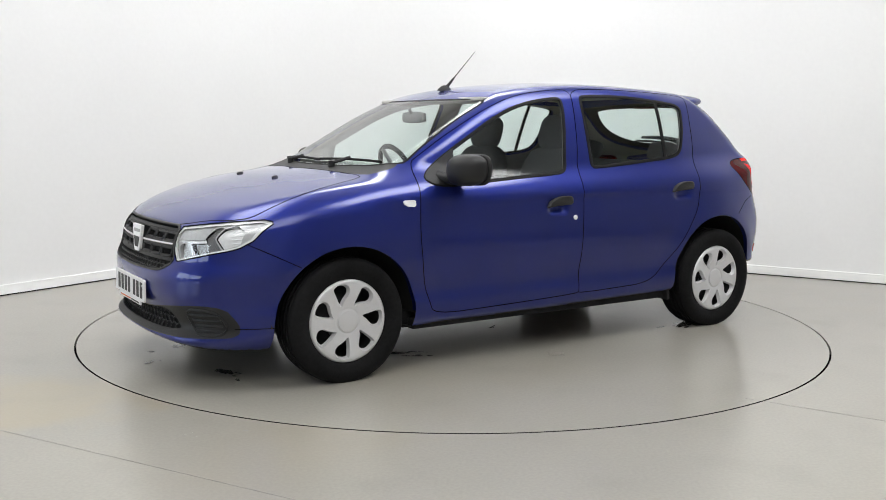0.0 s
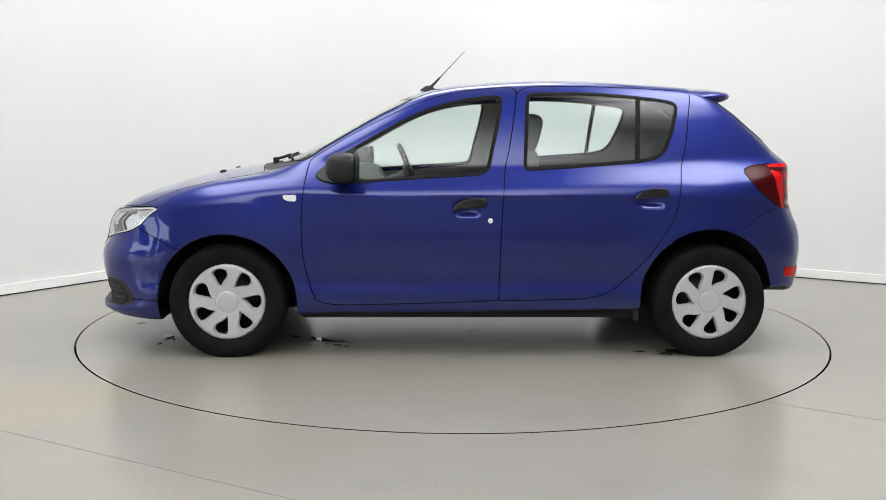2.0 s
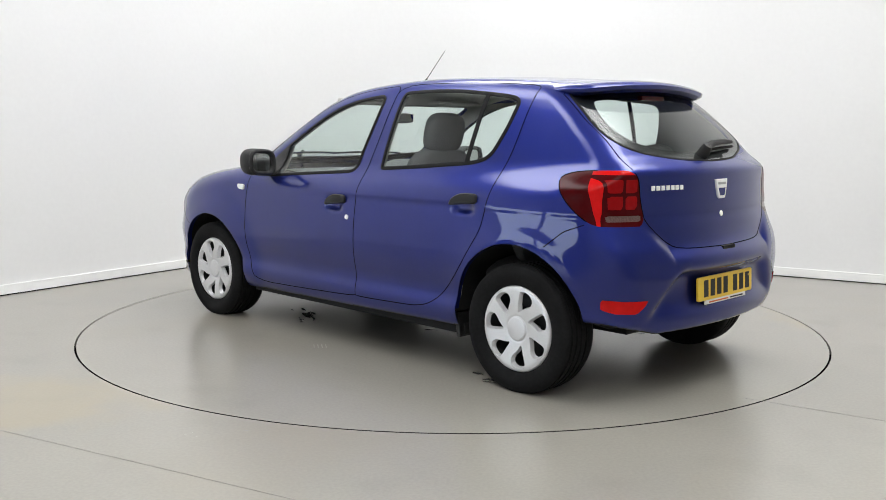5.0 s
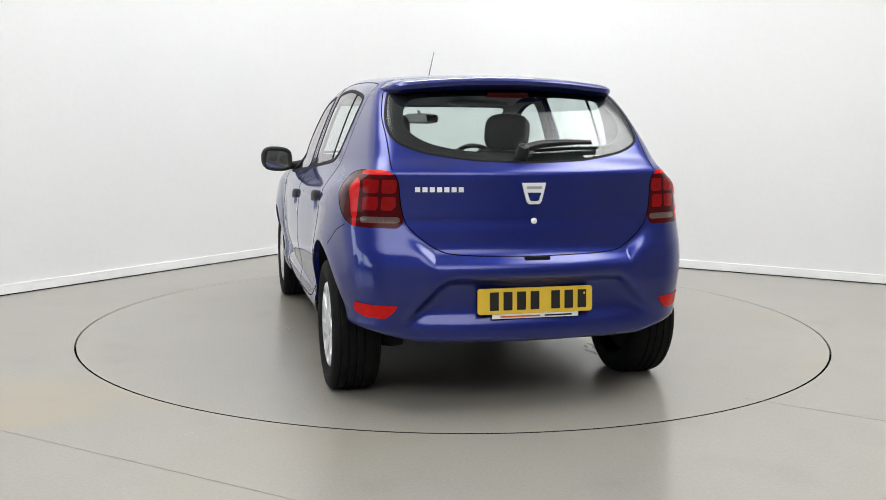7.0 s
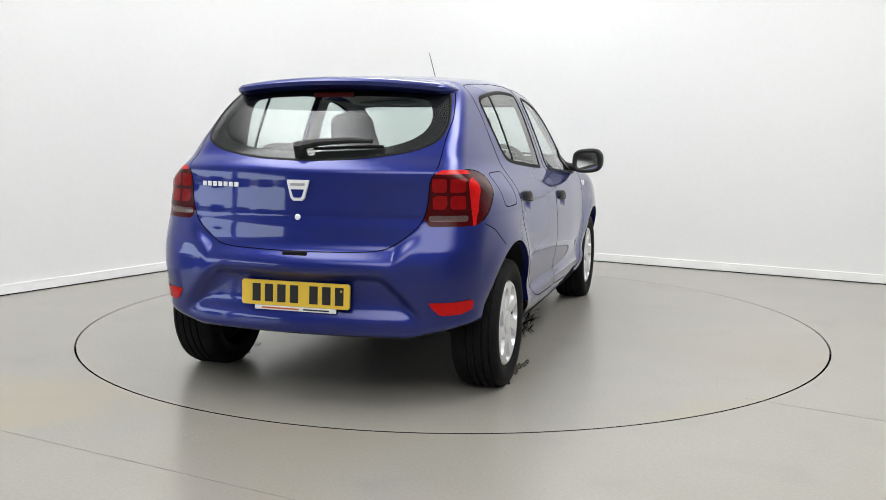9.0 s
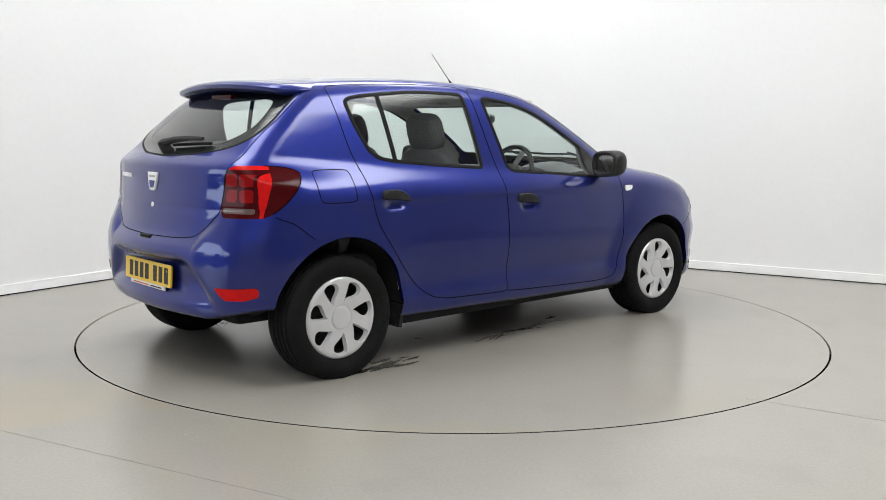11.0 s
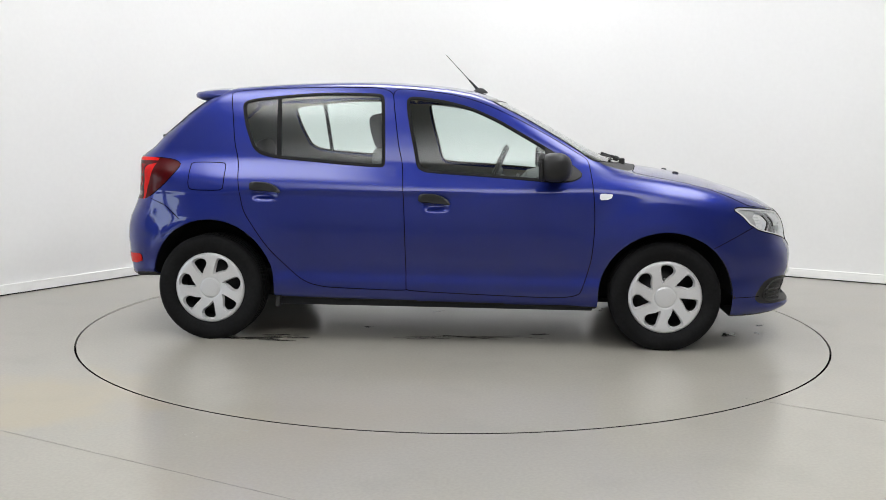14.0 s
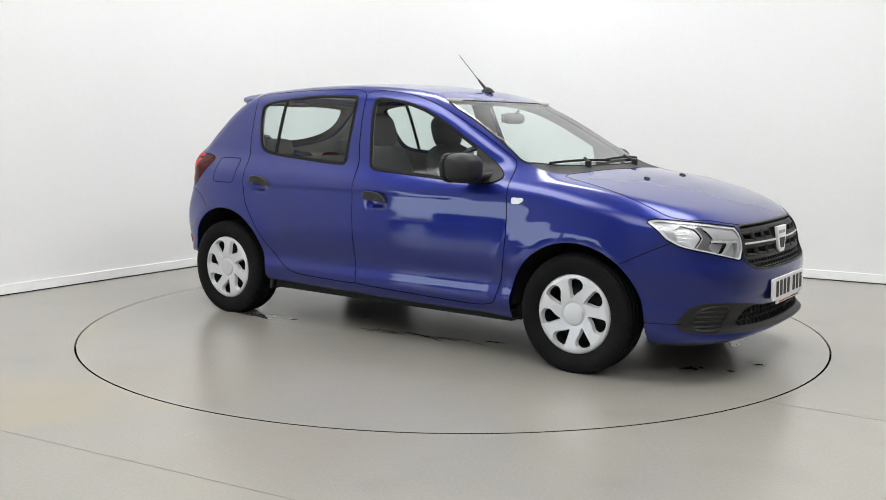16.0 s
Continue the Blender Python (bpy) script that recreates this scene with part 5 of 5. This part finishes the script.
def build_handles():
    front = [(0.100, 0.795), (0.085, 0.825), (0.05, 0.846), (0.006, 0.859), (-0.060, 0.860), (-0.082, 0.850), (-0.084, 0.812), (-0.02, 0.808), (0.05, 0.803)]
    for dx, dz in ((0.0, 0.0), (-0.964, 0.056)):
        for sgn in (1, -1):
            o = smooth_outline([(x + dx, z + dz) for x, z in front], 1)
            p, n = on_side(o, sgn)
            flat = p[:, 1].copy()
            p[:, 1] = sgn * (np.abs(flat).max() - 0.004)
            n = np.tile([0, sgn, 0.1], (len(p), 1))
            bm = bmesh.new()
            raised(bm, p, n, -0.012, 0.020, 0.86)
            part("door_handle", bm, BLACK, car, "black plastic door handle over a scooped recess", True)


build_handles()


def build_mirrors():
    for sgn in (1, -1):
        c = Vector((0.672, sgn * 0.905, 1.016))
        bm = bmesh.new()
        rows, cols = 18, 32
        grid = []
        for i in range(rows + 1):
            th = math.pi * i / rows
            row = []
            for j in range(cols):
                ph = 2 * math.pi * j / cols
                v = Vector((math.cos(th), math.sin(th) * math.cos(ph), math.sin(th) * math.sin(ph)))
                q = Vector([math.copysign(abs(k) ** e, k) for k, e in zip(v, (0.9, 0.72, 0.72))])
                x, y, z = q.x * 0.088, q.y * 0.100 * (1 - 0.10 * q.x), q.z * 0.080
                if x < -0.058:
                    x = -0.058
                z += 0.10 * y * 0.5
                x += -0.12 * y
                row.append(bm.verts.new(c + Vector((x, sgn * y, z))))
            grid.append(row)
        for a, b in zip(grid, grid[1:]):
            for j in range(cols):
                k = (j + 1) % cols
                bm.faces.new((a[j], a[k], b[k], b[j]))
        bmesh.ops.remove_doubles(bm, verts=bm.verts, dist=0.0005)
        bmesh.ops.recalc_face_normals(bm, faces=bm.faces)
        house = part("door_mirror", bm, BLACK, car, "black plastic door mirror", True)
        bm = bmesh.new()
        o = [(0.082 * math.copysign(abs(math.cos(a)) ** 0.6, math.cos(a)), 0.062 * math.copysign(abs(math.sin(a)) ** 0.6, math.sin(a))) for a in np.linspace(0, 2 * math.pi, 28, endpoint=False)]
        vs = [bm.verts.new(c + Vector((-0.0605 - 0.12 * y, sgn * y, z + 0.05 * y))) for y, z in o]
        f = bm.faces.new(vs)
        f.normal_update()
        if f.normal.x > 0:
            f.normal_flip()
        part("mirror_glass", bm, MIRROR, house, "silvered mirror glass")
        bm = bmesh.new()
        tube(bm, [c + Vector((-0.069 - 0.12 * y * 1.04, sgn * y * 1.06, z * 1.07 + 0.05 * y)) for y, z in o], 0.013, 8, True)
        part("mirror_rim", bm, BLACK, house, smooth=True)
        bm = bmesh.new()
        tube(bm, [c + Vector((0.02, -sgn * 0.06, -0.05)), c + Vector((0.045, -sgn * 0.13, -0.045)), c + Vector((0.06, -sgn * 0.20, -0.04))], [0.028, 0.026, 0.036], 10)
        part("mirror_foot", bm, BLACK, house, smooth=True)


build_mirrors()


def build_antenna_and_wipers():
    p, n = on_top([(0.214, 0.0)])
    b = Vector(p[0])
    ant = new("antenna")
    ant.parent = car
    tagged(ant, "thin black roof antenna on a small base")
    bm = bmesh.new()
    lathe(bm, [(0.034, -0.004), (0.032, 0.006), (0.022, 0.018), (0.012, 0.028), (0.001, 0.031)], 18, Matrix.Translation(b) @ Matrix.Diagonal((1.5, 0.75, 1, 1)))
    part("antenna_base", bm, BLACK, ant, smooth=True)
    tip = Vector((-0.003, -0.003, 1.683))
    foot = b + Vector((-0.006, 0, 0.012))
    bm = bmesh.new()
    tube(bm, [foot, foot.lerp(tip, 0.08), foot.lerp(tip, 0.28), foot.lerp(tip, 0.30), foot.lerp(tip, 0.5), tip], [0.011, 0.009, 0.006, 0.0028, 0.0024, 0.0018], 8)
    part("antenna_rod", bm, BLACK, ant, smooth=True)
    for pivot, ends in (((1.085, -0.30), ((0.985, -0.555), (1.052, 0.02))), ((1.10, 0.26), ((1.045, -0.02), (0.965, 0.565)))):
        wiper = new("front_wiper")
        wiper.parent = car
        tagged(wiper, "black windscreen wiper parked on the glass")
        q, m = on_top(spread(np.array(ends), 0.05, False))
        bm = bmesh.new()
        tube(bm, [Vector(a + c * 0.010) for a, c in zip(q, m)], 0.007, 6)
        part("wiper_blade", bm, SEAL, wiper, smooth=True)
        mid = (np.array(ends[0]) * 0.45 + np.array(ends[1]) * 0.55)
        q, m = on_top(spread(np.array([pivot, (np.array(pivot) * 0.5 + mid * 0.5) + np.array([0.01, 0]), mid]), 0.05, False))
        bm = bmesh.new()
        tube(bm, [Vector(a + c * 0.022) for a, c in zip(q, m)], 0.009, 6)
        lathe(bm, [(0.018, -0.01), (0.018, 0.03), (0.001, 0.036)], 12, Matrix.Translation(q[0]))
        part("wiper_arm", bm, BLACK, wiper, smooth=True)
    wiper = new("rear_wiper")
    wiper.parent = car
    tagged(wiper, "black rear window wiper")
    q, m = on_rear(spread(np.array([(0.03, 1.105), (-0.05, 1.128), (-0.19, 1.140), (-0.30, 1.138)]), 0.04, False))
    bm = bmesh.new()
    k = len(q)
    tube(bm, [Vector(a + c * 0.040) for a, c in zip(q, m)], [0.020 - 0.012 * i / k for i in range(k)], 8)
    part("wiper_arm", bm, BLACK, wiper, smooth=True)
    q2, m2 = on_rear(spread(np.array([(-0.03, 1.118), (-0.20, 1.127), (-0.345, 1.132)]), 0.04, False))
    bm = bmesh.new()
    tube(bm, [Vector(a + c * 0.014) for a, c in zip(q2, m2)], 0.008, 6)
    part("wiper_blade", bm, SEAL, wiper, smooth=True)
    bm = bmesh.new()
    lathe(bm, [(0.030, -0.004), (0.028, 0.03), (0.022, 0.056), (0.001, 0.062)], 16, Matrix.Translation(q[0]) @ Vector(m[0]).to_track_quat("Z", "X").to_matrix().to_4x4())
    part("wiper_pivot", bm, BLACK, wiper, smooth=True)


build_antenna_and_wipers()


# ---- cabin ----
def pillow(bm, c, half, m=None, power=0.55, rows=10, cols=20):
    """A cushion-like rounded block."""
    m = m or Matrix()
    grid = []
    for i in range(rows + 1):
        th = math.pi * i / rows
        row = []
        for j in range(cols):
            ph = 2 * math.pi * j / cols
            v = (math.sin(th) * math.cos(ph), math.sin(th) * math.sin(ph), math.cos(th))
            row.append(bm.verts.new(m @ Vector([cc + math.copysign(abs(k) ** power, k) * h for cc, k, h in zip(c, v, half)])))
        grid.append(row)
    for a, b in zip(grid, grid[1:]):
        for j in range(cols):
            k = (j + 1) % cols
            bm.faces.new((a[j], b[j], b[k], a[k]))
    bmesh.ops.remove_doubles(bm, verts=bm.verts, dist=0.0003)


def build_cabin():
    for sgn in (1, -1):
        seat = new("front_seat")
        seat.parent = car
        tagged(seat, "charcoal cloth front seat with headrest")
        y = sgn * 0.36
        bm = bmesh.new()
        pillow(bm, (0.03, y, 0.52), (0.27, 0.25, 0.085))
        part("seat_cushion", bm, SEAT, seat, smooth=True)
        lean = pose(-0.215, y, 0.55, 0, -14, 0)
        bm = bmesh.new()
        pillow(bm, (0, 0, 0.27), (0.075, 0.25, 0.31), lean)
        part("backrest", bm, SEAT, seat, smooth=True)
        bm = bmesh.new()
        pillow(bm, (0.015, 0, 0.665), (0.055, 0.135, 0.110), lean, 0.6)
        part("headrest", bm, SEAT, seat, smooth=True)
        for dy in (-0.06, 0.06):
            bm = bmesh.new()
            tube(bm, [lean @ Vector((0.005, dy, 0.54)), lean @ Vector((0.01, dy, 0.66))], 0.007, 6)
            part("headrest_post", bm, CHROME, seat)
    bench = new("rear_bench")
    bench.parent = car
    tagged(bench, "charcoal cloth rear bench seat")
    bm = bmesh.new()
    pillow(bm, (-0.82, 0, 0.52), (0.26, 0.66, 0.09))
    part("seat_cushion", bm, SEAT, bench, smooth=True)
    lean = pose(-1.10, 0, 0.55, 0, -18, 0)
    bm = bmesh.new()
    pillow(bm, (0, 0, 0.23), (0.07, 0.66, 0.26), lean)
    part("backrest", bm, SEAT, bench, smooth=True)
    for y in (-0.36, 0.36):
        bm = bmesh.new()
        pillow(bm, (0.0, y, 0.555), (0.045, 0.125, 0.065), lean, 0.6)
        part("headrest", bm, SEAT, bench, smooth=True)
    bm = bmesh.new()
    box(bm, (-1.62, -0.58, 0.935), (-1.20, 0.58, 0.955), None, 0.005)
    part("parcel_shelf", bm, LINER, car, "dark parcel shelf")
    bm = bmesh.new()
    box(bm, (-1.55, -0.62, 0.36), (0.95, 0.62, 0.39))
    part("cabin_floor", bm, SHADOW, car, "dark carpeted cabin floor")
    # dashboard: a moulded section swept across the car
    dash = new("dashboard")
    dash.parent = car
    tagged(dash, "dark grey moulded dashboard with instrument hood")
    prof = [(0.52, 0.60), (0.46, 0.78), (0.47, 0.88), (0.52, 0.935), (0.60, 0.955), (0.78, 0.965), (0.93, 0.955), (0.96, 0.90), (0.90, 0.60)]
    bm = bmesh.new()
    rows = []
    for y in np.linspace(-0.66, 0.66, 23):
        hood = 0.045 * math.exp(-((y + 0.37) / 0.15) ** 4)
        mid = 0.02 * math.exp(-(y / 0.13) ** 4)
        rows.append([bm.verts.new((x - (mid if z < 0.94 else 0) - 0.10 * y * y * (1 if x > 0.7 else 0), y, z + (hood if 0.90 < z and x < 0.8 else 0))) for x, z in prof])
    for a, b in zip(rows, rows[1:]):
        for i in range(len(prof)):
            bm.faces.new((a[i], a[(i + 1) % len(prof)], b[(i + 1) % len(prof)], b[i]))
    bm.faces.new(rows[0])
    bm.faces.new(rows[-1][::-1])
    bmesh.ops.recalc_face_normals(bm, faces=bm.faces)
    part("dash_moulding", bm, DASH, dash, smooth=True)
    for y in (-0.60, -0.14, 0.14, 0.60):
        bm = bmesh.new()
        lathe(bm, [(0.045, -0.01), (0.045, 0.008), (0.036, 0.010), (0.034, -0.005), (0.001, -0.005)], 20, pose(0.455, y, 0.865, 0, -90, 0))
        part("air_vent", bm, BLACK, dash, smooth=True)
    bm = bmesh.new()
    box(bm, (0.36, -0.10, 0.48), (0.62, 0.10, 0.80), None, 0.02)
    part("centre_console", bm, DASH, dash)
    wheel = new("steering_wheel")
    wheel.parent = car
    tagged(wheel, "dark steering wheel with silver spokes")
    wheel.matrix_local = pose(0.32, -0.37, 0.94, 0, -66, 0)
    bm = bmesh.new()
    tube(bm, [(0.185 * math.cos(a), 0.185 * math.sin(a), 0) for a in np.linspace(0, 2 * math.pi, 36, endpoint=False)], 0.016, 8, True)
    part("wheel_rim", bm, BLACK, wheel, smooth=True)
    bm = bmesh.new()
    pillow(bm, (0, 0, -0.01), (0.07, 0.085, 0.03))
    part("wheel_hub", bm, DASH, wheel, smooth=True)
    for a in (90, 200, 340):
        bm = bmesh.new()
        box(bm, (0.05, -0.018, -0.016), (0.18, 0.018, -0.002), pose(0, 0, 0, 0, 0, a + 0), 0.004)
        part("wheel_spoke", bm, LAMP_GREY, wheel)
    bm = bmesh.new()
    tube(bm, [(0.33, -0.37, 0.935), (0.52, -0.37, 0.84)], 0.035, 10)
    part("steering_column", bm, DASH, car, smooth=True)
    mirror = new("rear_view_mirror")
    mirror.parent = car
    tagged(mirror, "dark rear-view mirror on the windscreen")
    bm = bmesh.new()
    pillow(bm, (0.42, -0.02, 1.285), (0.022, 0.118, 0.034), None, 0.6)
    part("mirror_shell", bm, DASH, mirror, smooth=True)
    bm = bmesh.new()
    box(bm, (0.394, -0.122, 1.259), (0.399, 0.082, 1.311), None, 0.002)
    part("mirror_face", bm, MIRROR, mirror)
    bm = bmesh.new()
    tube(bm, [(0.43, -0.02, 1.30), (0.455, -0.01, 1.335)], 0.009, 8)
    part("mirror_stem", bm, DASH, mirror)
    for y in (-0.36, 0.36):
        bm = bmesh.new()
        box(bm, (0.20, y - 0.19, 1.375), (0.34, y + 0.19, 1.395), pose(0.0, 0, 0.0, 0, 0, 0), 0.008)
        part("sun_visor", bm, HEADLINER, car, "light grey sun visor")


build_cabin()


# ---- yard outside the doorway ----
def build_parked_car(x, y, turn, paint, label):
    """A simple parked car, seen only as a bright reflection."""
    root = tagged(new("parked_car"), label, "car", "cars parked in the yard")
    root.matrix_world = pose(x, y, -0.12, 0, 0, turn)
    bm = bmesh.new()
    pillow(bm, (0, 0, 0.58), (2.05, 0.84, 0.36), None, 0.5)
    part("body", bm, paint, root, smooth=True)
    bm = bmesh.new()
    pillow(bm, (-0.15, 0, 1.08), (1.15, 0.70, 0.38), None, 0.6)
    part("glasshouse", bm, SEAL, root, "dark windows", True)
    bm = bmesh.new()
    pillow(bm, (-0.2, 0, 1.42), (0.85, 0.60, 0.05), None, 0.6)
    part("roof", bm, paint, root, smooth=True)
    for wx in (-1.28, 1.28):
        for wy in (-0.76, 0.76):
            bm = bmesh.new()
            lathe(bm, [(0.001, 0.1), (0.2, 0.1), (0.30, 0.08), (0.31, 0), (0.30, -0.08), (0.001, -0.08)], 24, pose(wx, wy, 0.31, 90, 0, 0))
            part("wheel", bm, RUBBER, root, "black tyre", True)


WHITE_CAR = material("white_car_paint", (0.75, 0.76, 0.78), 0.3, coat=0.8, grain=0.02)
GREY_CAR = material("silver_car_paint", (0.42, 0.43, 0.45), 0.3, 0.5, coat=0.8, grain=0.02)
for k in range(5):
    build_parked_car(-13.2 - 0.35 * k + 1.2, -3.2 - 2.7 * k, 20 + 4 * k, (WHITE_CAR, GREY_CAR, WHITE_CAR, GREY_CAR, WHITE_CAR)[k], ("white car parked on the yard outside", "silver car parked on the yard outside")[k % 2])


def motions():
    offset = Matrix.Translation((-0.0557, 0.1426, 0))
    times = [0.5 * i for i in range(33)]
    walk(turntable, [(t, pose(0, 0, 0, 0, 0, heading(t))) for t in times])
    walk(car, [(t, pose(0, 0, 0, 0, 0, heading(t)) @ offset) for t in times])


motions()
